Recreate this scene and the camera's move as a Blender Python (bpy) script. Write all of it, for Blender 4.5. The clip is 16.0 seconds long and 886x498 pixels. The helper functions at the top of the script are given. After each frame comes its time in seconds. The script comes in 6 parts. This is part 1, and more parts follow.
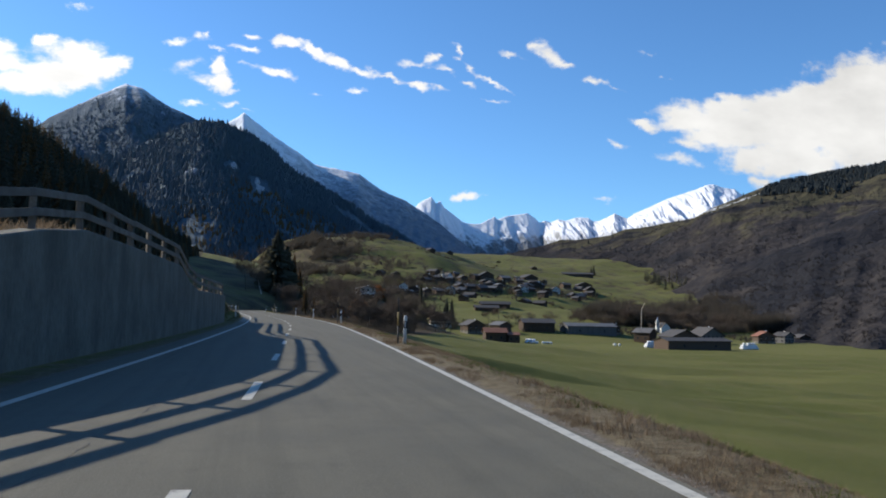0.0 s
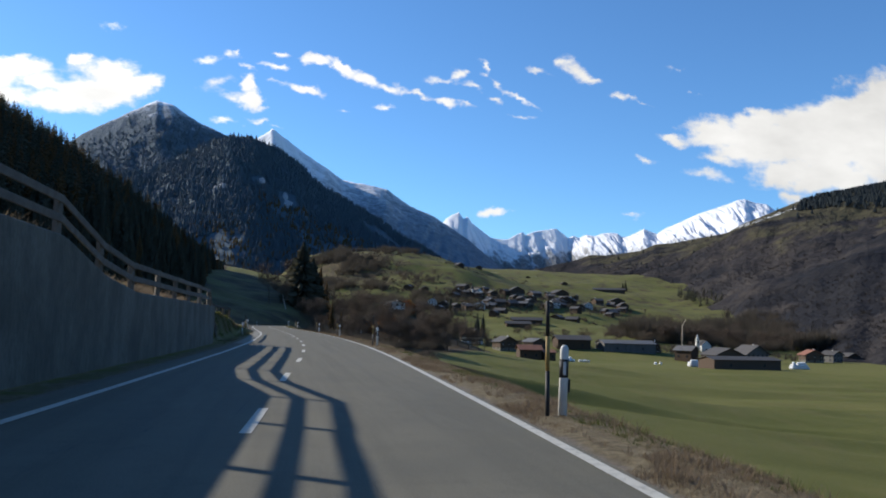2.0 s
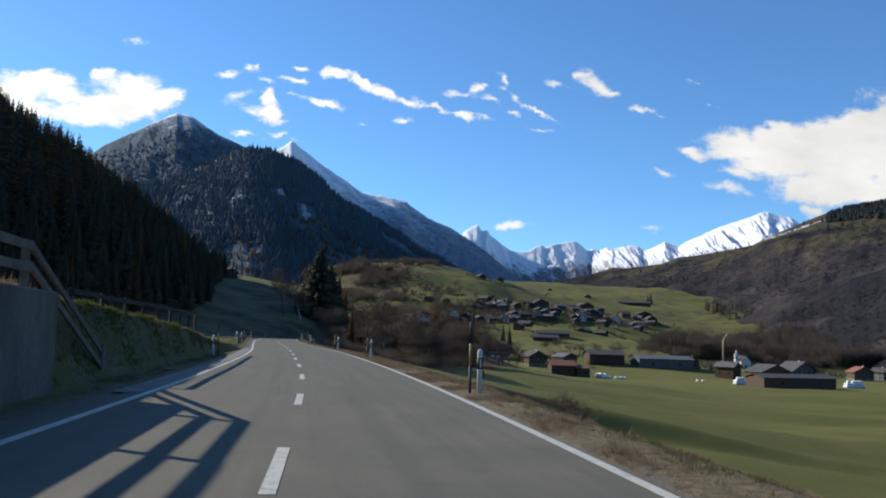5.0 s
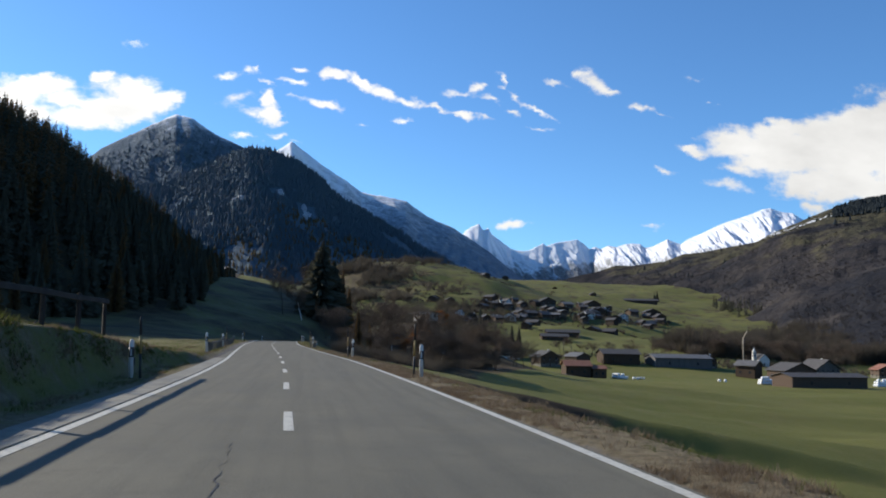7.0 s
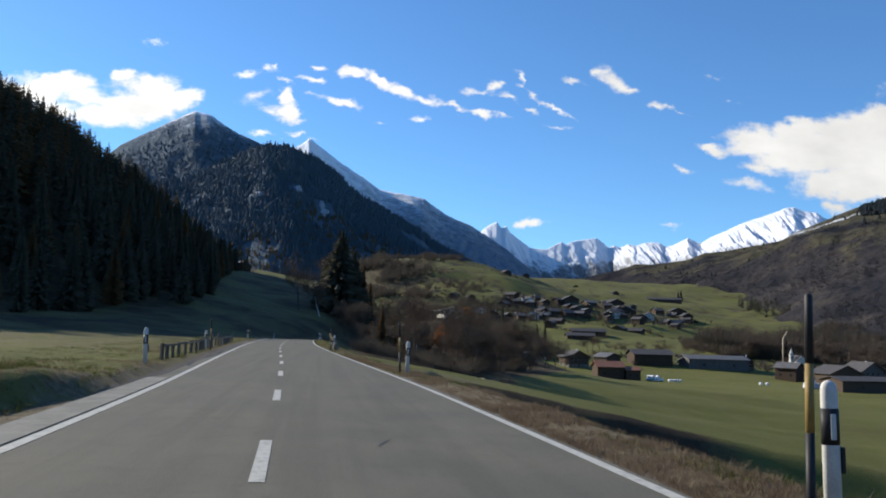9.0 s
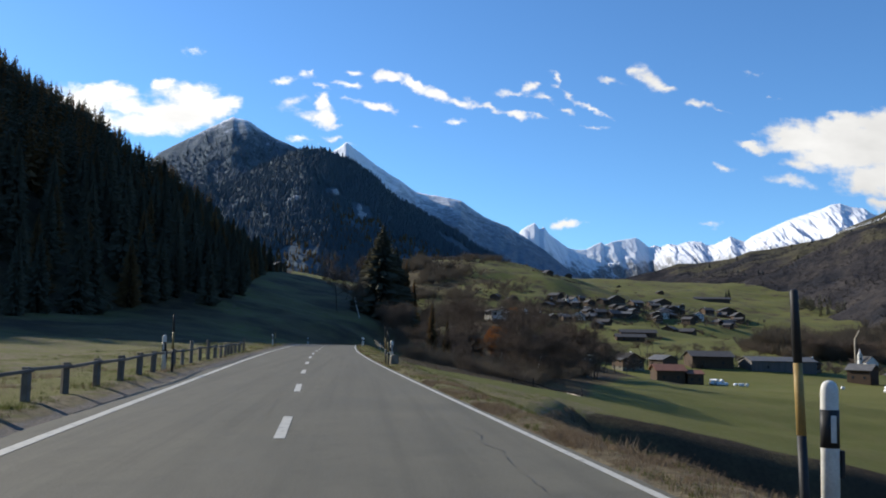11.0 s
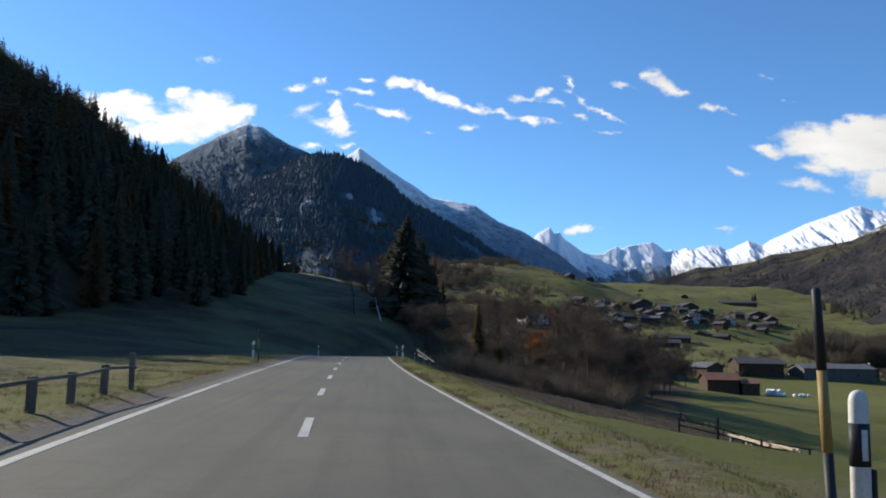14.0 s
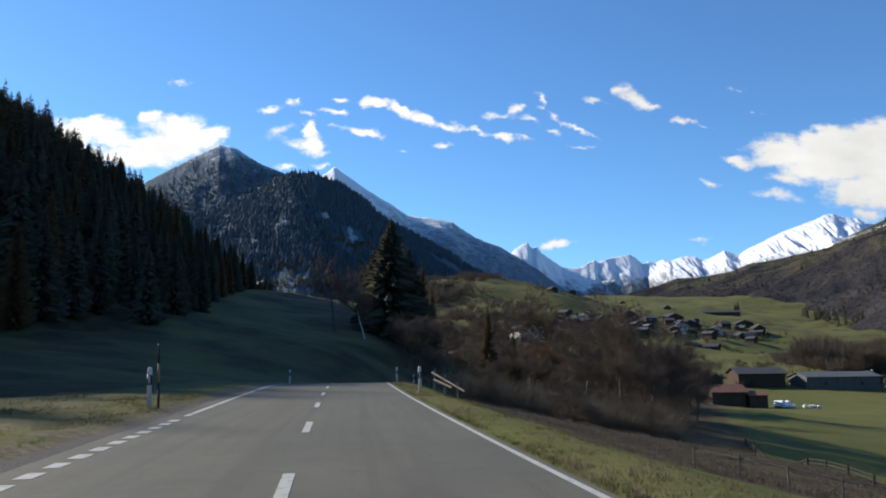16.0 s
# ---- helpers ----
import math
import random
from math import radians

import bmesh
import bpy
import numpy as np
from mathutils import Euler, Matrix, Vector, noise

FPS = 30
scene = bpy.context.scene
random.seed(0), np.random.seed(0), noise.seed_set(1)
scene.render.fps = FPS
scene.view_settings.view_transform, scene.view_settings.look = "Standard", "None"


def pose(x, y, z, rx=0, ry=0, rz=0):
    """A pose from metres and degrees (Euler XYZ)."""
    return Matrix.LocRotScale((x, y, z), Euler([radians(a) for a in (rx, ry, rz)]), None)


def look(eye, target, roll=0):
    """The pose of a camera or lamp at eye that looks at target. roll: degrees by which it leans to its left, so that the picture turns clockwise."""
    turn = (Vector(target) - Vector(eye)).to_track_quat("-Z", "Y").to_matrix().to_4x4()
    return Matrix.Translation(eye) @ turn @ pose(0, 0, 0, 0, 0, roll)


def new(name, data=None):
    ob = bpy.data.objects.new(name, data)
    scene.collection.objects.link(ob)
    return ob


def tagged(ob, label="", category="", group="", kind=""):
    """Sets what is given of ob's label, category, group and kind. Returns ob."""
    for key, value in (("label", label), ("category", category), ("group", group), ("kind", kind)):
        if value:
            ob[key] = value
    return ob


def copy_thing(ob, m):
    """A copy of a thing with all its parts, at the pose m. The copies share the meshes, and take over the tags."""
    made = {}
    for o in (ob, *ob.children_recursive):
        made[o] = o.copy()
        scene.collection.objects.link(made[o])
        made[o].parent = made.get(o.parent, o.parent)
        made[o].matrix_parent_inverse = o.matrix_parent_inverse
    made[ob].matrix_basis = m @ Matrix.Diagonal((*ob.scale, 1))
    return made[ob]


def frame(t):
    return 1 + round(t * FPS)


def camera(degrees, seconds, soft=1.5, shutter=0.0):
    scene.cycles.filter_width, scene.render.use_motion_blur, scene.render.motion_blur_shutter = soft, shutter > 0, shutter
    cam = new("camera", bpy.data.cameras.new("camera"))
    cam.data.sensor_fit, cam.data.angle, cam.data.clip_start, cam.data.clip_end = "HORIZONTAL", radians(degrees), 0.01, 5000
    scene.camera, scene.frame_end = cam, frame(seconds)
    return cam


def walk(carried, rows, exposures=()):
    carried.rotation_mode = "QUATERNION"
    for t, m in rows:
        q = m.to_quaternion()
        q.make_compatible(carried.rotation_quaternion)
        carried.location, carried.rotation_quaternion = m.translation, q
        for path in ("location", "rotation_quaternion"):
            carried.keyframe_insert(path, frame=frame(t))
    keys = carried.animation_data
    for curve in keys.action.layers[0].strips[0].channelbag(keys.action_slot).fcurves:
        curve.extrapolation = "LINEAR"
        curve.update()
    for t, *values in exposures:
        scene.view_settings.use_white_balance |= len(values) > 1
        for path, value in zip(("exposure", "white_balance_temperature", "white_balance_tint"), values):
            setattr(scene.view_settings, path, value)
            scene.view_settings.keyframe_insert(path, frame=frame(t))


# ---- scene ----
EXPOSURE, SKY, CLOUD = 0.28, (0.070, 0.111, 0.147), 0.80
DASH_Y, DASH_STEP = 11.45, 7.6
cam = camera(57.3, 16.0, 1.9)
PATH = [
    (0.0, -0.45, 0.80, 1.2, 94.25, -1.28, -12.99),
    (0.5, -0.09, 4.84, 1.2, 94.32, -1.36, -12.26),
    (1.0, 0.26, 8.91, 1.2, 94.69, -1.48, -11.87),
    (1.5, 0.58, 13.32, 1.2, 95.04, -1.51, -11.47),
    (2.0, 0.79, 17.74, 1.2, 95.31, -1.52, -11.1),
    (2.5, 0.95, 21.75, 1.2, 95.38, -1.44, -10.45),
    (3.0, 1.12, 25.85, 1.2, 95.37, -1.56, -9.89),
    (3.5, 1.26, 30.14, 1.2, 95.25, -1.6, -9.59),
    (4.0, 1.47, 34.44, 1.2, 95.66, -1.84, -9.65),
    (6.5, 1.94, 57.04, 1.2, 96.32, -1.6, -10.07),
    (7.0, 1.92, 61.87, 1.2, 96.18, -1.28, -9.74),
    (7.5, 1.89, 66.5, 1.2, 95.91, -1.08, -9.67),
    (8.0, 1.91, 71.23, 1.2, 95.86, -1.11, -9.31),
    (8.5, 1.9, 75.95, 1.2, 95.94, -1.45, -9.02),
    (11.0, 1.43, 100.72, 1.2, 96.13, -1.23, -5.88),
    (11.5, 1.19, 105.66, 1.2, 95.59, -0.96, -5.4),
    (12.0, 0.94, 110.68, 1.2, 95.49, -0.57, -4.86),
    (12.5, 0.72, 115.49, 1.2, 95.51, -0.6, -4.92),
    (13.0, 0.43, 120.38, 1.2, 95.36, -0.36, -5.08),
    (13.5, 0.17, 125.34, 1.2, 95.66, -0.6, -4.94),
    (14.0, -0.07, 130.34, 1.2, 96.53, -1.05, -4.9),
    (14.5, -0.25, 134.89, 1.2, 97.8, -1.06, -5.35),
    (15.0, -0.43, 139.49, 1.2, 98.33, -0.96, -5.61),
    (15.5, -0.61, 144.39, 1.2, 98.24, -0.31, -5.36),
    (16.0, -0.79, 149.24, 1.2, 97.79, 0.55, -6.32),
]
walk(cam, [(t, pose(*p)) for t, *p in PATH], [(0.0, EXPOSURE), (16.0, EXPOSURE)])

# ---- world and sun ----
SUN_AZ, SUN_EL = 51.0, 27.4          # degrees to the left of the road's direction, and above the horizon
to_sun = Vector((-math.sin(radians(SUN_AZ)) * math.cos(radians(SUN_EL)), math.cos(radians(SUN_AZ)) * math.cos(radians(SUN_EL)), math.sin(radians(SUN_EL))))
sun = new("sun", bpy.data.lights.new("sun", "SUN"))
sun.data.energy, sun.data.angle, sun.data.color = 5.0, radians(0.55), (1.0, 0.93, 0.82)
sun.matrix_world = look((0, 0, 60), Vector((0, 0, 60)) - to_sun)

# clouds: degrees left of +y, degrees up, half length, half height, tilt, strength
CLOUDS = [
    (17.67, 15.15, 3.21, 0.74, -1, 3.2), (14.89, 13.60, 2.97, 0.91, -1, 3.2), (11.86, 15.24, 2.82, 1.37, -1, 3.4), (10.13, 15.30, 1.54, 0.95, -1, 3.2), (13.75, 16.15, 0.92, 0.57, 19, 2.6), (18.03, 13.35, 2.02, 0.74, -1, 2.8),
    (21.68, 14.06, 2.72, 1.15, -1, 3.4), (20.96, 12.57, 2.26, 0.84, -1, 3.0), (11.77, 13.94, 1.81, 0.65, 7, 2.8), (25.44, 13.88, 2.70, 1.50, -1, 3.0), (5.86, 17.28, 0.76, 0.30, -6, 1.5), (4.53, 17.67, 0.69, 0.31, -16, 0.9),
    (3.72, 17.89, 0.35, 0.35, -1, 1.3), (3.02, 17.06, 0.58, 0.23, -6, 1.3), (3.27, 15.90, 0.69, 1.00, -13, 2.8), (2.76, 14.91, 0.85, 0.77, -1, 2.8), (4.19, 14.84, 1.53, 0.46, -9, 1.5), (5.01, 15.79, 0.84, 0.50, 14, 1.0),
    (4.62, 13.43, 0.88, 0.34, -1, 1.8), (2.31, 13.61, 0.93, 0.19, -9, 1.3), (1.12, 13.38, 0.62, 0.16, -1, 0.9), (1.10, 18.26, 0.66, 0.23, -9, 1.4), (1.25, 17.31, 1.13, 0.27, -6, 1.8), (-0.68, 15.92, 1.81, 0.39, -15, 2.2),
    (1.13, 16.37, 0.94, 0.16, -1, 0.9), (-1.60, 17.92, 1.26, 0.43, -1, 2.4), (-3.20, 17.52, 1.27, 0.48, -29, 2.6), (-5.10, 16.81, 1.59, 0.52, -21, 2.6), (-6.95, 16.42, 1.67, 0.44, -13, 2.4), (-8.88, 15.97, 1.20, 0.24, -17, 1.6),
    (-10.86, 15.54, 1.36, 0.28, -11, 1.8), (-12.41, 15.25, 0.88, 0.16, -9, 0.9), (-11.84, 17.30, 0.84, 0.40, -1, 1.9), (-10.49, 17.12, 1.36, 0.24, 4, 1.1), (-13.08, 16.65, 0.76, 0.24, -19, 1.2), (-13.67, 18.07, 0.28, 0.40, 9, 1.4),
    (-13.48, 17.50, 0.52, 0.20, 9, 1.0), (-14.71, 16.84, 0.91, 0.24, -26, 1.4), (-16.22, 15.95, 1.42, 0.24, -19, 1.7), (-14.52, 15.92, 0.67, 0.20, -1, 1.4), (-17.34, 17.58, 1.10, 0.20, -3, 1.0), (-20.06, 17.74, 1.09, 0.70, -36, 1.7),
    (-21.01, 17.25, 1.71, 0.35, -5, 1.7), (-19.34, 18.36, 0.70, 0.43, 19, 1.4), (-23.27, 16.03, 0.92, 0.27, -6, 1.6), (-24.88, 15.51, 0.76, 0.11, -13, 0.9), (-16.15, 14.67, 0.95, 0.16, -3, 1.0), (-6.37, 15.16, 0.60, 0.16, -1, 1.0),
    (-3.54, 14.80, 0.44, 0.16, -21, 0.8), (-14.63, 8.02, 1.35, 0.40, 7, 2.3), (-25.16, 11.59, 0.91, 0.19, -13, 1.1), (-26.80, 17.85, 0.56, 0.22, -1, 0.9), (12.08, 18.64, 0.87, 0.22, -9, 1.0), (-28.19, 16.03, 0.26, 0.11, -1, 0.8),
    (-24.00, 7.70, 0.69, 0.11, -1, 0.8), (-29.61, 13.31, 2.55, 1.24, 1, 3.2), (-26.86, 12.86, 1.19, 0.45, -1, 2.2), (-33.11, 12.50, 4.22, 1.83, 5, 4.2), (-36.45, 12.11, 3.89, 2.84, 9, 4.2), (-40.37, 12.12, 4.16, 3.84, 7, 4.2),
    (-33.91, 10.20, 2.51, 1.25, -1, 3.2), (-37.47, 13.85, 3.17, 1.47, 13, 3.6), (-40.30, 14.24, 3.53, 2.24, 17, 4.2), (-36.71, 10.04, 3.70, 1.35, 4, 3.6), (-29.20, 10.43, 1.39, 0.44, -11, 1.3), (-34.38, 8.66, 1.04, 0.48, -1, 1.9),
    (-29.94, 11.51, 1.60, 0.58, -6, 1.6), (-43.19, 12.89, 4.28, 3.98, 4, 4.2), (-37.86, 15.89, 0.73, 0.33, 19, 0.8),
    (16.29, 14.37, 2.41, 0.76, -1, 2.8), (19.21, 14.22, 1.99, 0.99, -1, 2.8), (13.22, 14.42, 3.56, 1.14, -1, 3.0), (-35.83, 13.44, 4.09, 1.43, 13, 3.8), (-32.45, 13.86, 2.48, 0.78, 5, 3.0),
]


def build_world():
    world = bpy.data.worlds.new("sky")
    scene.world = world
    world.use_nodes = True
    nt = world.node_tree
    nt.nodes.clear()
    n, l = nt.nodes.new, nt.links.new
    sky = n("ShaderNodeTexSky")
    sky.sky_type, sky.sun_disc = "NISHITA", False
    sky.sun_elevation, sky.sun_rotation = radians(SUN_EL), radians(-SUN_AZ)
    sky.altitude, sky.air_density, sky.dust_density, sky.ozone_density = 1200, 1.0, 0.3, 2.0
    co = n("ShaderNodeTexCoord")
    sep = n("ShaderNodeSeparateXYZ")
    l(co.outputs["Generated"], sep.inputs[0])

    def m(op, a, b=None, c=None):
        nd = n("ShaderNodeMath")
        nd.operation = op
        for i, v in enumerate((a, b, c)):
            if v is None:
                continue
            if isinstance(v, (int, float)):
                nd.inputs[i].default_value = v
            else:
                l(v, nd.inputs[i])
        return nd.outputs[0]

    ahead = m("MAXIMUM", sep.outputs[1], 0.02)
    px, pz = m("DIVIDE", sep.outputs[0], ahead), m("DIVIDE", sep.outputs[2], ahead)
    flat = n("ShaderNodeCombineXYZ")
    l(px, flat.inputs[0]), l(pz, flat.inputs[1])

    def fbm(scale, detail, rough, stretch):
        mp = n("ShaderNodeMapping")
        mp.inputs["Scale"].default_value = (1.0, stretch, 1.0)
        l(flat.outputs[0], mp.inputs[0])
        tx = n("ShaderNodeTexNoise")
        tx.inputs["Scale"].default_value, tx.inputs["Detail"].default_value, tx.inputs["Roughness"].default_value = scale, detail, rough
        l(mp.outputs[0], tx.inputs["Vector"])
        return tx

    warp = fbm(24, 6, 0.62, 1.3)
    off = n("ShaderNodeVectorMath")
    off.operation = "SUBTRACT"
    l(warp.outputs["Color"], off.inputs[0])
    off.inputs[1].default_value = (0.5, 0.5, 0.5)
    amt = n("ShaderNodeVectorMath")
    amt.operation = "MULTIPLY_ADD"
    l(off.outputs[0], amt.inputs[0])
    amt.inputs[1].default_value = (0.06, 0.034, 0.0)
    l(flat.outputs[0], amt.inputs[2])
    total = None
    for az, el, a, b, tilt, k in CLOUDS:
        sx = -math.tan(radians(az))
        sz = math.tan(radians(el)) / math.cos(radians(az))
        stretch = 1 + sx * sx
        mp = n("ShaderNodeMapping")
        mp.vector_type = "TEXTURE"
        mp.inputs["Location"].default_value = (sx, sz, 0)
        mp.inputs["Rotation"].default_value = (0, 0, radians(tilt))
        mp.inputs["Scale"].default_value = (radians(a) * stretch, radians(b) * math.sqrt(stretch) * 1.05, 1)
        l(amt.outputs[0], mp.inputs[0])
        d = n("ShaderNodeVectorMath")
        d.operation = "LENGTH"
        l(mp.outputs[0], d.inputs[0])
        v = m("MULTIPLY_ADD", d.outputs["Value"], -k * 1.25, k * 1.2)
        total = v if total is None else m("SMOOTH_MAX", total, v, 1.2)
    fine = fbm(30, 8, 0.58, 1.6)
    dens = m("ADD", total, m("MULTIPLY_ADD", fine.outputs["Fac"], 4.6, -2.35))
    ramp = n("ShaderNodeMapRange")
    ramp.interpolation_type = "SMOOTHSTEP"
    ramp.inputs["From Min"].default_value, ramp.inputs["From Max"].default_value = -0.3, 1.9
    l(dens, ramp.inputs["Value"])
    shade = n("ShaderNodeMapRange")
    shade.inputs["From Min"].default_value, shade.inputs["From Max"].default_value = 0.35, 0.68
    shade.inputs["To Min"].default_value, shade.inputs["To Max"].default_value = 1.04, 0.82
    l(fbm(7, 5, 0.55, 2.0).outputs["Fac"], shade.inputs["Value"])
    front = n("ShaderNodeMapRange")
    front.inputs["From Min"].default_value, front.inputs["From Max"].default_value = 0.02, 0.2
    l(sep.outputs[1], front.inputs["Value"])
    cover = m("MULTIPLY", m("MULTIPLY", ramp.outputs[0], front.outputs[0]), 0.97)
    white = n("ShaderNodeMix")
    white.data_type = "RGBA"
    white.inputs[6].default_value, white.inputs[7].default_value = (0.0, 0.0, 0.0, 1), (CLOUD * 1.0, CLOUD * 0.985, CLOUD * 0.95, 1)
    # clouds nearer the sun shine brighter
    near = n("ShaderNodeMapRange")
    near.inputs["From Min"].default_value, near.inputs["From Max"].default_value = -0.35, 0.75
    near.inputs["To Min"].default_value, near.inputs["To Max"].default_value = 1.3, 0.93
    l(px, near.inputs["Value"])
    white.clamp_factor = False
    l(m("MULTIPLY", shade.outputs[0], near.outputs[0]), white.inputs[0])
    strong = n("ShaderNodeVectorMath")
    strong.operation = "MULTIPLY"
    l(sky.outputs[0], strong.inputs[0])
    strong.inputs[1].default_value = SKY
    mix = n("ShaderNodeMix")
    mix.data_type = "RGBA"
    l(cover, mix.inputs[0]), l(strong.outputs[0], mix.inputs[6]), l(white.outputs[2], mix.inputs[7])
    bg = n("ShaderNodeBackground")
    l(mix.outputs[2], bg.inputs[0])
    out = n("ShaderNodeOutputWorld")
    l(bg.outputs[0], out.inputs[0])


build_world()


# ---- materials ----
class Mat:
    """A small builder of node materials; coordinates are metres of the world or of the object."""

    def __init__(self, name, rough=0.8, metal=0.0, spec=0.3):
        self.mat = bpy.data.materials.new(name)
        self.mat.use_nodes = True
        self.nt = self.mat.node_tree
        self.bsdf = self.nt.nodes["Principled BSDF"]
        self.bsdf.inputs["Roughness"].default_value, self.bsdf.inputs["Metallic"].default_value = rough, metal
        self.bsdf.inputs["Specular IOR Level"].default_value = spec
        self.geo = self.nt.nodes.new("ShaderNodeNewGeometry")
        self.tex = self.nt.nodes.new("ShaderNodeTexCoord")

    def put(self, v, socket):
        if isinstance(v, (int, float)):
            socket.default_value = v
        elif isinstance(v, tuple):
            socket.default_value = (*v, 1.0) if len(v) == 3 and socket.type == "RGBA" else v
        else:
            self.nt.links.new(v, socket)

    def math(self, op, a, b=0.0, c=0.0):
        nd = self.nt.nodes.new("ShaderNodeMath")
        nd.operation = op
        for i, v in enumerate((a, b, c)):
            self.put(v, nd.inputs[i])
        return nd.outputs[0]

    def noise(self, scale, detail=4, rough=0.55, stretch=(1, 1, 1), local=False, distort=0.0):
        mp = self.nt.nodes.new("ShaderNodeMapping")
        mp.inputs["Scale"].default_value = stretch
        self.nt.links.new(self.tex.outputs["Object"] if local else self.geo.outputs["Position"], mp.inputs[0])
        nd = self.nt.nodes.new("ShaderNodeTexNoise")
        for k, v in (("Scale", scale), ("Detail", detail), ("Roughness", rough), ("Distortion", distort)):
            nd.inputs[k].default_value = v
        self.nt.links.new(mp.outputs[0], nd.inputs["Vector"])
        return nd.outputs["Fac"]

    def band(self, v, a, b, lo=0.0, hi=1.0, smooth=True):
        nd = self.nt.nodes.new("ShaderNodeMapRange")
        nd.interpolation_type = "SMOOTHSTEP" if smooth else "LINEAR"
        for i, q in enumerate((v, a, b, lo, hi)):
            self.put(q, nd.inputs[i])
        return nd.outputs[0]

    def mix(self, fac, a, b, mode="MIX"):
        nd = self.nt.nodes.new("ShaderNodeMix")
        nd.data_type, nd.blend_type = "RGBA", mode
        self.put(fac, nd.inputs[0]), self.put(a, nd.inputs[6]), self.put(b, nd.inputs[7])
        return nd.outputs[2]

    def attr(self, name):
        nd = self.nt.nodes.new("ShaderNodeAttribute")
        nd.attribute_name = name
        sp = self.nt.nodes.new("ShaderNodeSeparateColor")
        self.nt.links.new(nd.outputs["Color"], sp.inputs[0])
        return sp.outputs

    def xyz(self, socket):
        sp = self.nt.nodes.new("ShaderNodeSeparateXYZ")
        self.nt.links.new(socket, sp.inputs[0])
        return sp.outputs

    def random(self):
        return self.nt.nodes.new("ShaderNodeObjectInfo").outputs["Random"]

    def bump(self, height, strength=0.4, distance=0.05):
        nd = self.nt.nodes.new("ShaderNodeBump")
        nd.inputs["Strength"].default_value, nd.inputs["Distance"].default_value = strength, distance
        self.put(height, nd.inputs["Height"])
        self.nt.links.new(nd.outputs[0], self.bsdf.inputs["Normal"])

    def done(self, colour, rough=None):
        self.put(colour, self.bsdf.inputs["Base Color"])
        if rough is not None:
            self.put(rough, self.bsdf.inputs["Roughness"])
        return self.mat


def simple(name, a, b, scale=3.0, rough=0.8, metal=0.0, stretch=(1, 1, 1), bump=0.3, dist=0.01, spec=0.3, local=False, vary=0.0):
    m = Mat(name, rough, metal, spec)
    big, small = m.noise(scale, 5, 0.6, stretch, local), m.noise(scale * 9, 3, 0.6, stretch, local)
    c = m.mix(m.band(big, 0.3, 0.7), a, b)
    c = m.mix(m.band(small, 0.35, 0.75, 0.0, 0.35), c, tuple(v * 0.6 for v in a))
    if vary:
        c = m.mix(m.math("MULTIPLY", m.random(), vary), c, tuple(v * 0.45 for v in b))
    m.bump(m.math("ADD", big, m.math("MULTIPLY", small, 0.5)), bump, dist)
    return m.done(c)


def ground_material():
    m = Mat("meadow_grass", 0.9, spec=0.1)
    cover = m.attr("cover")
    broad, mid, fine = m.noise(0.012, 5, 0.6), m.noise(0.16, 6, 0.6, (1, 0.5, 1)), m.noise(5.0, 5, 0.7)
    tiny = m.noise(32.0, 4, 0.7)
    green = m.mix(m.band(broad, 0.35, 0.65), (0.114, 0.117, 0.030), (0.142, 0.138, 0.040))
    green = m.mix(m.band(mid, 0.42, 0.7, 0, 0.7), green, (0.156, 0.138, 0.050))
    green = m.mix(m.band(fine, 0.4, 0.75, 0, 0.55), green, (0.070, 0.084, 0.021))
    green = m.mix(m.band(tiny, 0.5, 0.8, 0, 0.5), green, (0.21, 0.19, 0.075))
    dry = m.mix(m.band(fine, 0.35, 0.65), (0.118, 0.094, 0.056), (0.225, 0.185, 0.115))
    dry = m.mix(m.band(tiny, 0.45, 0.7, 0, 0.8), dry, (0.072, 0.052, 0.030))
    scrub = m.mix(m.band(m.noise(0.09, 6, 0.65), 0.4, 0.62), (0.060, 0.043, 0.027), (0.118, 0.092, 0.046))
    scrub = m.mix(m.band(fine, 0.4, 0.7, 0, 0.5), scrub, (0.03, 0.026, 0.016))
    edge = m.math("ADD", cover[0], m.math("MULTIPLY_ADD", m.noise(1.3, 5, 0.65), 1.1, -0.55))
    c = m.mix(m.band(edge, 0.35, 0.65), green, dry)
    edge = m.math("ADD", cover[1], m.math("MULTIPLY_ADD", m.noise(0.05, 6, 0.65), 1.2, -0.6))
    c = m.mix(m.band(edge, 0.35, 0.65), c, scrub)
    edge = m.math("ADD", cover[2], m.math("MULTIPLY_ADD", m.noise(1.7, 4, 0.6), 0.7, -0.35))
    c = m.mix(m.band(edge, 0.4, 0.6), c, m.mix(m.band(tiny, 0.4, 0.7), (0.12, 0.105, 0.085), (0.24, 0.21, 0.18)))
    m.bump(m.math("ADD", m.math("MULTIPLY", mid, 2.0), m.math("ADD", fine, m.math("MULTIPLY", tiny, 0.4))), 0.7, 0.12)
    return m.done(c)


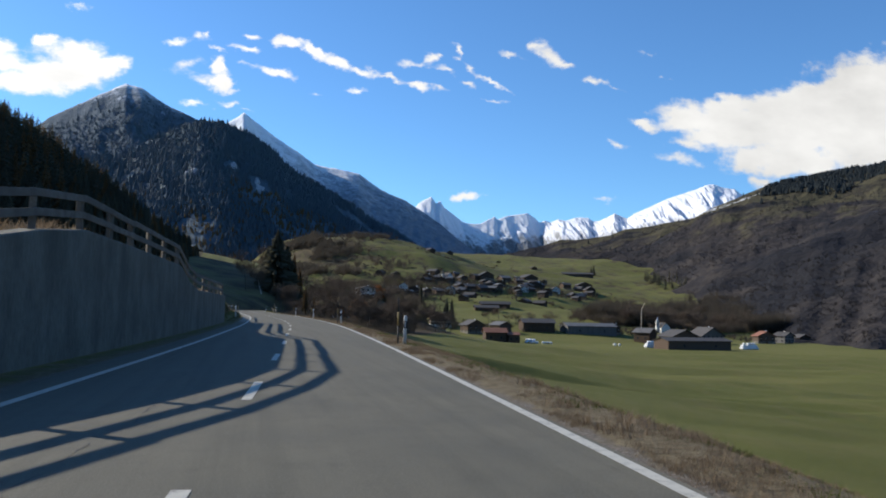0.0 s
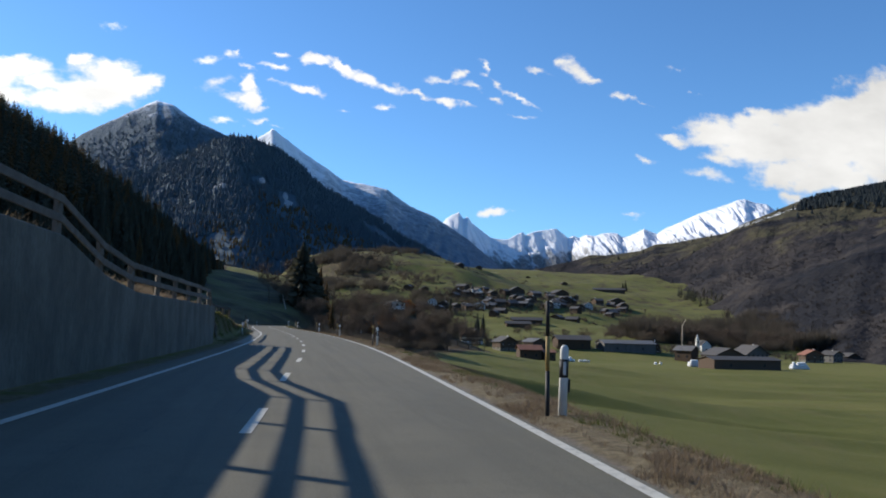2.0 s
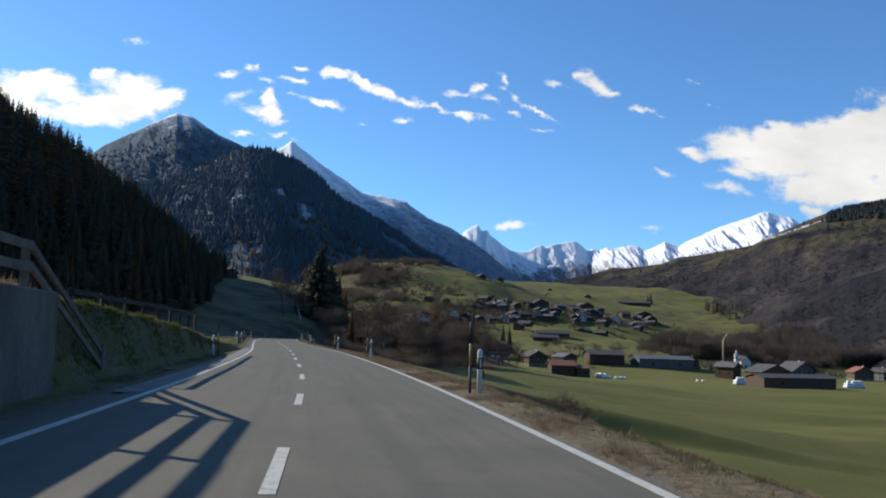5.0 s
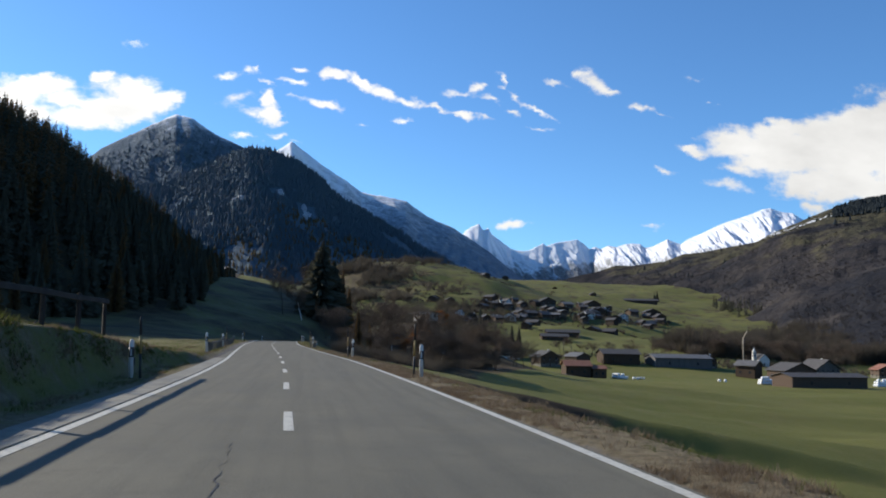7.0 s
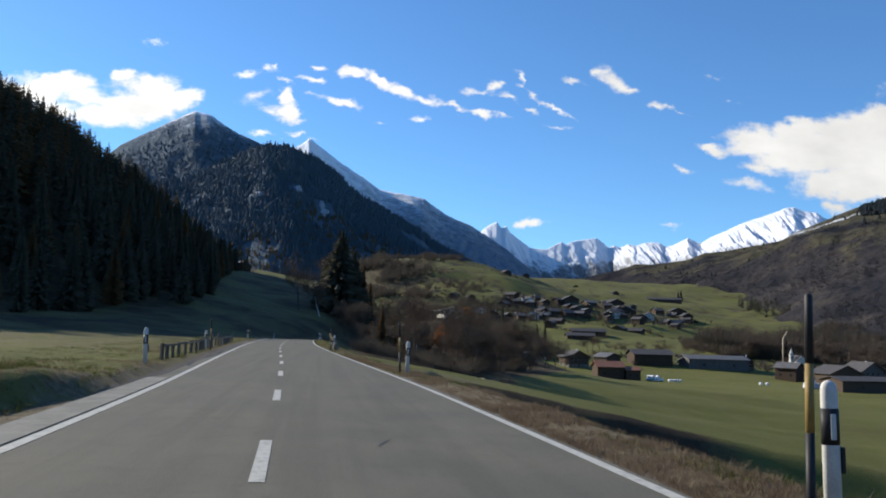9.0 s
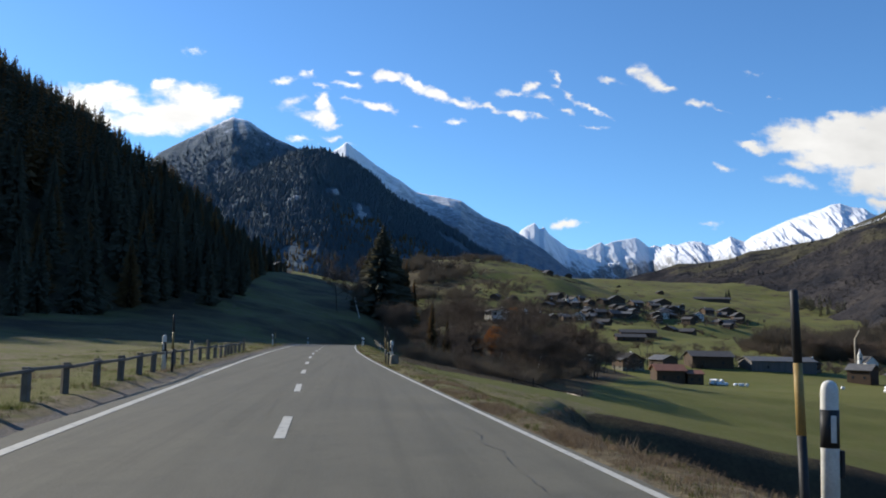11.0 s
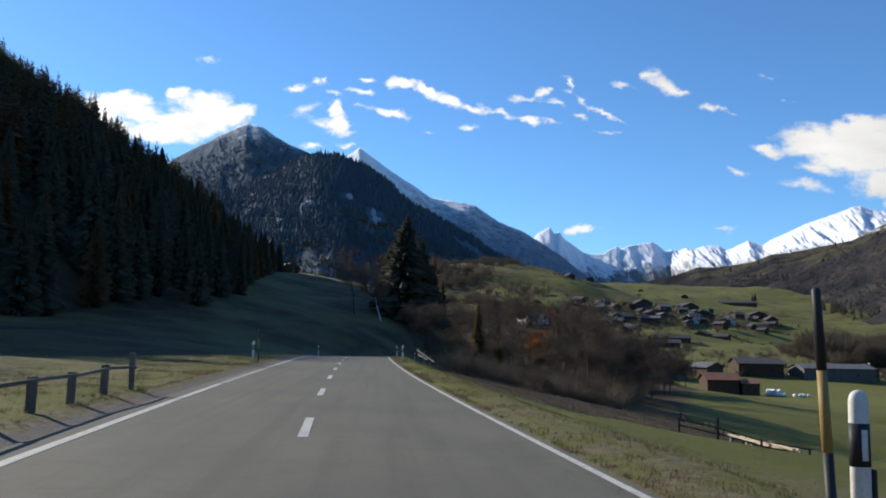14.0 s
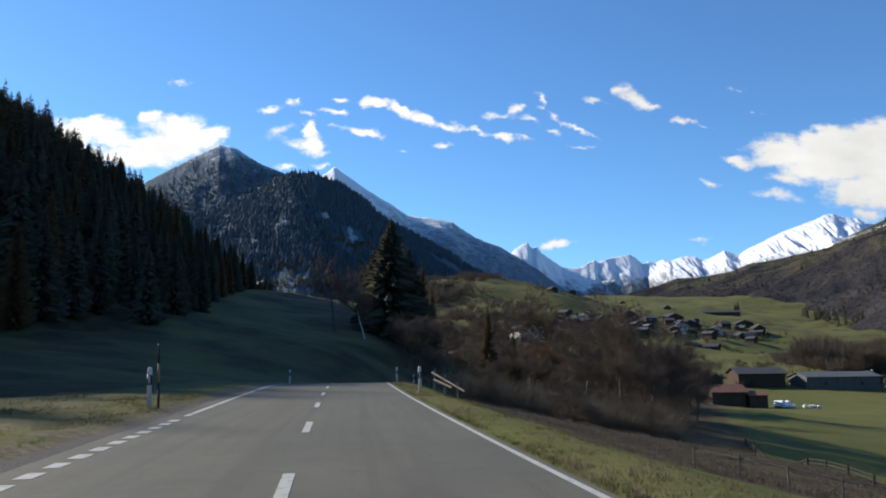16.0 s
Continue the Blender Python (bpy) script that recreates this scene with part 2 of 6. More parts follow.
def asphalt_material():
    m = Mat("asphalt", 0.85, spec=0.18)
    grain, blot, streak = m.noise(60, 4, 0.7), m.noise(0.5, 5, 0.6), m.noise(1.0, 4, 0.6, (3.0, 0.06, 1))
    c = m.mix(m.band(blot, 0.3, 0.7), (0.099, 0.092, 0.068), (0.127, 0.118, 0.089))
    c = m.mix(m.band(streak, 0.42, 0.68, 0, 0.45), c, (0.071, 0.067, 0.050))
    c = m.mix(m.band(m.noise(2.2, 6, 0.72), 0.48, 0.72, 0, 0.4), c, (0.063, 0.059, 0.045))
    c = m.mix(m.band(m.noise(0.9, 5, 0.7, (1, 0.25, 1)), 0.52, 0.72, 0, 0.3), c, (0.150, 0.142, 0.110))
    c = m.mix(m.band(grain, 0.45, 0.7, 0, 0.55), c, (0.205, 0.194, 0.165))
    m.bump(grain, 0.5, 0.006)
    return m.done(c, m.band(blot, 0.3, 0.7, 0.78, 0.92))


def paint_material():
    m = Mat("road_paint", 0.6, spec=0.4)
    worn = m.band(m.noise(7, 6, 0.75), 0.47, 0.72, 0, 0.9)
    c = m.mix(worn, (0.47, 0.45, 0.38), (0.15, 0.142, 0.12))
    m.bump(m.noise(60, 3, 0.7), 0.4, 0.004)
    return m.done(c)


def mountain_material(name, low, high, line, spread, wooded, snow_cover=0.5, snow_wave=0.004, rocky=(0.16, 0.145, 0.13), relief=0.9, mottle=0.75, pasture=(0.16, 0.12, 0.055)):
    """Woods below the line, rock and snow above it; line and spread in metres."""
    m = Mat(name, 0.92, spec=0.1)
    z = m.xyz(m.geo.outputs["Position"])[2]
    up = m.xyz(m.geo.outputs["Normal"])[2]
    a, b, c3 = m.noise(0.0035, 8, 0.62), m.noise(0.02, 7, 0.68), m.noise(0.09, 4, 0.7)
    wood = m.mix(m.band(b, 0.36, 0.64), low, high)
    wood = m.mix(m.band(c3, 0.38, 0.68, 0, mottle), wood, tuple(v * 0.35 for v in low))
    wood = m.mix(m.band(a, 0.5, 0.68, 0, wooded), wood, pasture)
    rock = m.mix(m.band(c3, 0.35, 0.7), rocky, tuple(v * 0.5 for v in rocky))
    gully = m.noise(snow_wave * 3, 8, 0.7, (1, 1, 0.35), distort=1.2)
    h = m.math("ADD", m.math("DIVIDE", m.math("SUBTRACT", z, line), spread), m.math("MULTIPLY_ADD", gully, 2.4, -1.2))
    h = m.math("ADD", h, m.math("MULTIPLY_ADD", b, 1.4, -0.7))
    flat = m.math("MULTIPLY_ADD", up, 1.2, -0.75)
    bare = m.band(h, -0.9, 0.1)
    snowy = m.band(m.math("ADD", h, flat), 0.1 - snow_cover, 1.1 - snow_cover)
    c = m.mix(bare, wood, rock)
    c = m.mix(snowy, c, (0.70, 0.72, 0.76))
    m.bump(m.math("ADD", m.math("MULTIPLY", b, 3.0), c3), relief, 9.0)
    return m.done(c)


def hillside_material():
    """Leafless scrub crossed by darker bluish slanting belts, tawny pasture higher up, and a broken band of old snow
    near the crest.
    """
    m = Mat("brown_hillside", 0.94, spec=0.05)
    z = m.xyz(m.geo.outputs["Position"])[2]
    belt, patch, fine = m.noise(0.0042, 6, 0.6, (1, 1, 2.2), distort=0.8), m.noise(0.016, 6, 0.66), m.noise(0.09, 4, 0.7)
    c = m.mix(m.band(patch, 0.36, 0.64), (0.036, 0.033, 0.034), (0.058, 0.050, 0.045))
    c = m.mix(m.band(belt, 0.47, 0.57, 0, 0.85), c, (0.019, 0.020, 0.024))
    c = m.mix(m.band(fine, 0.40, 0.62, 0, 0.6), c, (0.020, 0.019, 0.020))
    high = m.math("ADD", m.math("DIVIDE", m.math("SUBTRACT", z, 190), 70), m.math("MULTIPLY_ADD", patch, 4.0, -2.0))
    high = m.math("ADD", high, m.math("MULTIPLY_ADD", belt, -5.0, 2.5))
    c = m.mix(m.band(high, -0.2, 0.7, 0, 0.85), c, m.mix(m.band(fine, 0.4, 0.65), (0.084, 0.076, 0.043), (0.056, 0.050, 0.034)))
    drift = m.noise(0.035, 7, 0.75, (1, 1, 3.5), distort=1.5)
    off = m.math("DIVIDE", m.math("ABSOLUTE", m.math("SUBTRACT", z, 294)), 17)
    snowy = m.band(m.math("SUBTRACT", m.math("MULTIPLY_ADD", drift, 8.0, -3.7), off), 0.05, 0.5)
    c = m.mix(snowy, c, (0.62, 0.64, 0.67))
    m.bump(m.math("ADD", m.math("MULTIPLY", patch, 3.0), fine), 0.6, 9.0)
    return m.done(c)


MEADOW = ground_material()
ASPHALT = asphalt_material()
PAINT = paint_material()
CONCRETE = simple("concrete", (0.105, 0.100, 0.078), (0.18, 0.172, 0.138), 1.1, 0.9, stretch=(1, 1, 0.6), bump=0.9, dist=0.05)
GUTTER = simple("gutter_concrete", (0.15, 0.145, 0.12), (0.22, 0.21, 0.18), 1.6, 0.9, bump=0.4, dist=0.01)
OLD_STONE = simple("weathered_stone", (0.15, 0.13, 0.10), (0.24, 0.21, 0.165), 5, 0.9, bump=0.7, dist=0.02)
OLD_WOOD = simple("weathered_wood", (0.13, 0.108, 0.084), (0.22, 0.19, 0.15), 2.5, 0.85, stretch=(1, 1, 1), bump=0.5, dist=0.01, vary=0.6)
PALE_WOOD = simple("pale_timber", (0.42, 0.33, 0.22), (0.52, 0.44, 0.32), 2.5, 0.8, bump=0.4)
DARK_WOOD = simple("sun_darkened_timber", (0.060, 0.038, 0.024), (0.11, 0.072, 0.045), 1.2, 0.85, stretch=(1, 1, 6), vary=0.5)
BROWN_WOOD = simple("brown_timber", (0.082, 0.055, 0.038), (0.125, 0.086, 0.060), 1.2, 0.85, stretch=(1, 1, 6), vary=0.5)
PLASTER = simple("pale_plaster", (0.66, 0.64, 0.58), (0.76, 0.74, 0.69), 0.4, 0.9, vary=0.25)
GREY_PANEL = simple("grey_cladding", (0.085, 0.081, 0.076), (0.14, 0.134, 0.126), 0.5, 0.7, stretch=(6, 6, 0.3))
ROOF_STONE = simple("stone_roof", (0.066, 0.060, 0.056), (0.115, 0.106, 0.098), 0.9, 0.75, bump=0.6, dist=0.06, vary=0.55)
ROOF_TILE = simple("clay_roof", (0.20, 0.085, 0.055), (0.30, 0.14, 0.09), 0.9, 0.8, bump=0.6, dist=0.05, vary=0.4)
ROOF_METAL = simple("metal_roof", (0.115, 0.110, 0.102), (0.175, 0.167, 0.155), 0.5, 0.6, 0.15)
GLASS = simple("dark_window", (0.02, 0.025, 0.03), (0.035, 0.04, 0.05), 0.6, 0.15, spec=0.6, bump=0.02)
WHITE_PLASTIC = simple("white_plastic", (0.60, 0.585, 0.53), (0.70, 0.685, 0.63), 6, 0.5, bump=0.1, spec=0.4, local=True)
BLACK_PLASTIC = simple("black_plastic", (0.018, 0.018, 0.02), (0.03, 0.03, 0.03), 8, 0.55, bump=0.1, local=True)
YELLOW_PAINT = simple("yellow_paint", (0.25, 0.165, 0.055), (0.35, 0.235, 0.075), 6, 0.6, bump=0.1, local=True)
REFLECTOR = simple("reflector", (0.55, 0.56, 0.56), (0.68, 0.68, 0.66), 30, 0.25, 0.2, bump=0.2, local=True)
WRAP = simple("bale_wrap", (0.74, 0.75, 0.74), (0.82, 0.82, 0.80), 2, 0.4, spec=0.4, bump=0.3, dist=0.03)
BARK = simple("bark", (0.075, 0.058, 0.042), (0.13, 0.105, 0.08), 4, 0.95, stretch=(1, 1, 0.3), bump=0.6, dist=0.02)
BIRCH_BARK = simple("birch_bark", (0.50, 0.48, 0.44), (0.64, 0.62, 0.58), 5, 0.85, stretch=(1, 1, 3), bump=0.4, dist=0.01)
TWIGS = simple("bare_twigs", (0.105, 0.075, 0.052), (0.17, 0.125, 0.088), 0.8, 0.95, vary=0.5)


def needle_material(name, a, b, c2):
    m = Mat(name, 0.85, spec=0.15)
    col = m.mix(m.band(m.noise(0.9, 5, 0.7), 0.35, 0.65), a, b)
    col = m.mix(m.band(m.noise(6.0, 3, 0.7), 0.4, 0.7, 0, 0.6), col, c2)
    col = m.mix(m.math("MULTIPLY", m.random(), 0.55), col, tuple(v * 0.5 for v in a))
    m.done(col)
    # thin needles and blades let some light through
    glow = m.nt.nodes.new("ShaderNodeBsdfTranslucent")
    m.nt.links.new(col, glow.inputs["Color"])
    both = m.nt.nodes.new("ShaderNodeMixShader")
    both.inputs[0].default_value = 0.32
    m.nt.links.new(m.bsdf.outputs[0], both.inputs[1])
    m.nt.links.new(glow.outputs[0], both.inputs[2])
    out = next(n for n in m.nt.nodes if n.type == "OUTPUT_MATERIAL")
    m.nt.links.new(both.outputs[0], out.inputs["Surface"])
    return m.mat


SPRUCE = needle_material("spruce_needles", (0.118, 0.112, 0.074), (0.145, 0.137, 0.090), (0.092, 0.086, 0.058))
LARCH = needle_material("larch_needles", (0.19, 0.115, 0.05), (0.26, 0.16, 0.065), (0.11, 0.07, 0.038))
# far spruces: needle green shifted to blue, air haze put into the colour
WOODS = needle_material("haze_blue_spruces", (0.088, 0.122, 0.148), (0.104, 0.142, 0.168), (0.078, 0.110, 0.134))
LARCHES = needle_material("distant_larches", (0.13, 0.085, 0.035), (0.19, 0.13, 0.055), (0.07, 0.05, 0.028))
BRUSH = needle_material("leafless_scrub", (0.120, 0.098, 0.072), (0.155, 0.128, 0.092), (0.085, 0.07, 0.052))
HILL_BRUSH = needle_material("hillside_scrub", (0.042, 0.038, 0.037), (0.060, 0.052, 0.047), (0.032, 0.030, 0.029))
# darker copy of the spruce needles, with shade put into the base colour
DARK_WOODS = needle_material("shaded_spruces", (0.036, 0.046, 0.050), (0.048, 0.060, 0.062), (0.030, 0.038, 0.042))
# plain very dark brown wood for the fences
DARK_FENCE = simple("dark_fence_wood", (0.030, 0.025, 0.020), (0.060, 0.050, 0.040), 2.5, 0.9, vary=0.4)
DRY_GRASS = needle_material("dry_grass", (0.205, 0.150, 0.096), (0.30, 0.228, 0.150), (0.110, 0.080, 0.052))
GREEN_GRASS = needle_material("green_grass", (0.112, 0.130, 0.030), (0.160, 0.160, 0.046), (0.07, 0.08, 0.022))
RUST_LEAVES = needle_material("rust_leaves", (0.27, 0.10, 0.03), (0.34, 0.15, 0.045), (0.15, 0.06, 0.02))

# ---- terrain form ----
CL_Y = np.array([-60, -10, 2, 14, 26, 38, 50, 62, 74, 86, 98, 110, 122, 134, 146, 158, 170, 182, 194, 206, 218, 230, 242, 254, 266.0])
CL_X = np.array([-5.4, -1.99, -1.17, -0.34, 0.43, 1.01, 1.5, 1.76, 1.75, 1.62, 1.25, 0.6, -0.02, -0.63, -1.12, -1.46, -1.71, -1.89, -1.95, -1.5, 0.0, 2.6, 6.5, 12.0, 19.5])
EDGE_L = np.array([-2.65, -2.65, -2.66, -2.67, -2.68, -2.69, -2.67, -2.63, -2.57, -2.53, -2.55, -2.58, -2.6, -2.63, -2.68, -2.75, -2.83, -2.9, -2.95, -3, -3, -3, -3, -3, -3])
EDGE_R = np.array([3.34, 3.34, 3.34, 3.28, 3.22, 3.24, 3.26, 3.23, 3.2, 3.06, 3.05, 3.0, 2.9, 2.86, 2.82, 2.79, 2.85, 2.95, 3.05, 3.1, 3.1, 3.1, 3.1, 3.1, 3.1])


def soft(v, k=5):
    """A table made smooth by averaging over a stretch of the road."""
    return np.convolve(np.pad(v, k, mode="edge"), np.ones(2 * k + 1) / (2 * k + 1), "valid")


ROAD_Y = np.arange(-60, 267, 1.0)
ROAD_X, ROAD_L, ROAD_R = (soft(np.interp(ROAD_Y, CL_Y, v)) for v in (CL_X, EDGE_L, EDGE_R))


def centre(y):
    return np.interp(y, ROAD_Y, ROAD_X) + np.minimum(np.asarray(y) + 60.0, 0) * 0.068


def sstep(a, b, v):
    t = np.clip((np.asarray(v, float) - a) / (b - a), 0, 1)
    return t * t * (3 - 2 * t)


def vnoise(x, y, seed=0):
    x, y = np.asarray(x, float), np.asarray(y, float)
    ix, iy = np.floor(x).astype(np.int64), np.floor(y).astype(np.int64)
    fx, fy = x - ix, y - iy
    fx, fy = fx * fx * (3 - 2 * fx), fy * fy * (3 - 2 * fy)

    def h(a, b):
        k = (a * 374761393 + b * 668265263 + seed * 1274126177) & 0xFFFFFFFF
        k = ((k ^ (k >> 13)) * 1274126177) & 0xFFFFFFFF
        return ((k ^ (k >> 16)) & 0xFFFF) / 65535.0

    return (h(ix, iy) * (1 - fx) + h(ix + 1, iy) * fx) * (1 - fy) + (h(ix, iy + 1) * (1 - fx) + h(ix + 1, iy + 1) * fx) * fy


def fbm(x, y, octaves=5, seed=0, gain=0.5):
    total, amp, norm = 0.0, 1.0, 0.0
    for k in range(octaves):
        total = total + amp * vnoise(x * 2 ** k + 17.3 * k, y * 2 ** k - 9.1 * k, seed + k)
        norm += amp
        amp *= gain
    return total / norm - 0.5


def road_z(y):
    d = np.maximum(np.asarray(y, float) - 188, 0)
    return -0.0011 * d * d / (1 + 0.006 * d)


def wall_top(y):
    return np.interp(y, [-4, 3, 9.2, 10.8, 13.85, 17, 20, 34.3, 37.4, 40.7, 57.6, 64, 70, 75, 81, 87, 93, 98, 112], [0.1, 0.5, 1.2, 1.5, 2.02, 2.45, 2.72, 2.64, 2.05, 1.78, 1.72, 1.7, 1.6, 1.45, 1.17, 0.9, 0.55, 0.25, 0.1])


def ground_z(x, y):
    x, y = np.asarray(x, float), np.asarray(y, float)
    u = x - centre(y)
    ay = np.clip(y, -60, 266)
    rz = road_z(ay)
    left, right = -np.interp(ay, ROAD_Y, ROAD_L), np.interp(ay, ROAD_Y, ROAD_R)
    # uphill side
    a = -u
    top = wall_top(y)
    walled = sstep(59.5, 57.5, y) * sstep(-4, -2, y)
    cut = sstep(98, 88, y)
    foot = left + 0.55 + 1.15 * cut
    bank = top * sstep(0, 1, (a - foot) / np.maximum((1.5 - 1.0 * cut) * top, 0.6))
    step = top * sstep(0, 1, (a - 4.22) / 0.3)
    zl = np.where(walled > 0.5, step, bank)
    zl = zl + np.maximum(a - 7, 0) * 0.07 * (1 - np.exp(-np.maximum(a - 7, 0) / 20))
    zl = zl + 0.28 * np.clip(a - 4.9, 0, 5) * sstep(28, 36, y) * sstep(66, 56, y)
    late = sstep(258, 300, y)
    rise = 24.0 * sstep(175, 480, y) * (sstep(3, 26, a) * (1 - late) + sstep(-8, 18, a) * late) + 7.0 * sstep(470, 540, y) * sstep(-25, 10, a)
    toe = 44 + np.maximum(150 - y, 0) * 0.55 + 9 * sstep(230, 400, y)
    over = np.maximum(a - toe, 0)
    hill = (0.64 + 0.12 * sstep(285, 350, y)) * over * over / (over + 12)
    hill = hill * sstep(545, 455, y - 0.2 * over)
    hill = 190 * (1 - np.exp(-hill / 190))
    zl = zl + rise + hill + fbm(x / 23, y / 23, 4, 3) * np.clip((a - 8) / 20, 0, 1) * 3.0 + fbm(x / 3.0, y / 3.0, 3, 5) * 0.35 * np.clip((a - foot) / 1.5, 0, 1)
    # downhill side
    v = np.maximum(u - right - 1.15 + 0.5 * sstep(100, 112, y) * sstep(140, 128, y), 0)
    low = sstep(137, 131, y + 0.1 * v) * sstep(-30, 10, y)          # the meadow lies lower before the terrace edge
    deep = sstep(110, 124, y)
    steep = 0.5 + (3.7 + 2.3 * deep * sstep(46, 26, v)) * low
    shelf = 0.12 * np.maximum(y - 112, 0) + 0.33 * np.maximum(y - 121, 0)
    z1 = -0.6 * sstep(0, 3, v) - (steep - 0.5) * sstep(0, 1, (v - shelf * low) / ((1.25 - 0.3 * sstep(103, 113, y)) * steep + 0.5))
    z2 = -(16.5 - steep) * (1 - np.exp(-(v / 62) ** 1.15))
    swell = fbm(x / 75 + 3, y / 26, 3, 11) * 5.2 * np.clip(v / 25, 0, 1) * sstep(420, 300, y)
    zr = z1 + z2 + swell + fbm(x / 2.2, y / 2.2, 3, 7) * 0.22 * np.clip(v / 1.0, 0, 1)
    near = np.where(u < 0, zl, zr)
    # the pasture hill behind
    d = np.maximum(y - 425 - np.clip(0.6 * (x - 200), 0, 90), 0)
    d = np.minimum(d, 1050)
    far = -16.3 + 0.084 * d + 4.6e-5 * d * d
    d2 = np.maximum(y - 1330, 0)
    far = far - 0.00028 * d2 * d2 / (1 + d2 * 0.0012)
    far = far + 34 * np.exp(-((x - 125) / 150) ** 2 - ((y - 1080) / 230) ** 2) + 5 * np.exp(-((x + 20) / 120) ** 2 - ((y - 820) / 200) ** 2)
    far = far + 12 * np.exp(-((x - 48) / 38) ** 2 - ((y - 388) / 40) ** 2) + fbm(x / 70, y / 45, 5, 21) * 13 * sstep(480, 750, y) + fbm(x / 34, y / 15, 3, 27) * 5.0 * sstep(520, 700, y) + fbm(x / 260, y / 180, 3, 23) * 14 * sstep(600, 900, y)
    far = far - 85 * sstep(45, -70, x) * sstep(760, 1250, y)
    far = far - 60 * sstep(620, 980, x - 0.12 * y) * sstep(500, 900, y)
    k = sstep(300, 520, y + 0.12 * np.maximum(u, 0)) * sstep(-10, 45, u)
    k = np.maximum(k, sstep(560, 760, y) * sstep(-260, -60, u))
    flat = sstep(0, 1, (np.abs(u - 0.3) - 3.4) / 0.5) * 1.0
    z = near * (1 - k) + far * k + rz * (1 - np.clip((np.abs(u) - 6) / 40, 0, 1))
    z = z + 13.5 * np.exp(-((x - 46) / 33) ** 2 - ((y - 386) / 38) ** 2)          # knoll under the white house
    onroad = (u > -left - 0.5) & (u < right + 0.25) & (y > -60) & (y < 266)
    return np.where(onroad, rz - 0.05, z)


# ---- mesh helpers ----
def mesh_ob(name, verts, faces, mats, smooth=True, parent=None):
    me = bpy.data.meshes.new(name)
    verts, faces = np.asarray(verts, np.float32), np.asarray(faces, np.int32)
    k = faces.shape[1]
    me.vertices.add(len(verts))
    me.vertices.foreach_set("co", verts.ravel())
    me.loops.add(faces.size)
    me.loops.foreach_set("vertex_index", faces.ravel())
    me.polygons.add(len(faces))
    me.polygons.foreach_set("loop_start", np.arange(0, faces.size, k, dtype=np.int32))
    me.polygons.foreach_set("use_smooth", np.full(len(faces), smooth))
    me.update(calc_edges=True)
    for m in (mats if isinstance(mats, (list, tuple)) else [mats]):
        me.materials.append(m)
    ob = new(name, me)
    if parent:
        ob.parent = parent
    return ob


def grid_faces(nu, nv):
    i = np.arange((nu - 1) * (nv - 1))
    a = (i // (nv - 1)) * nv + i % (nv - 1)
    return np.stack([a, a + nv, a + nv + 1, a + 1], 1)


def part(name, bm, material, parent, label=""):
    me = bpy.data.meshes.new(name)
    bm.to_mesh(me)
    bm.free()
    me.materials.append(material)
    ob = new(name, me)
    ob.parent = parent
    if label:
        ob["label"] = label
    return ob


def empty(name, m=None):
    ob = new(name)
    ob.empty_display_size = 0.2
    if m is not None:
        ob.matrix_basis = m
    return ob


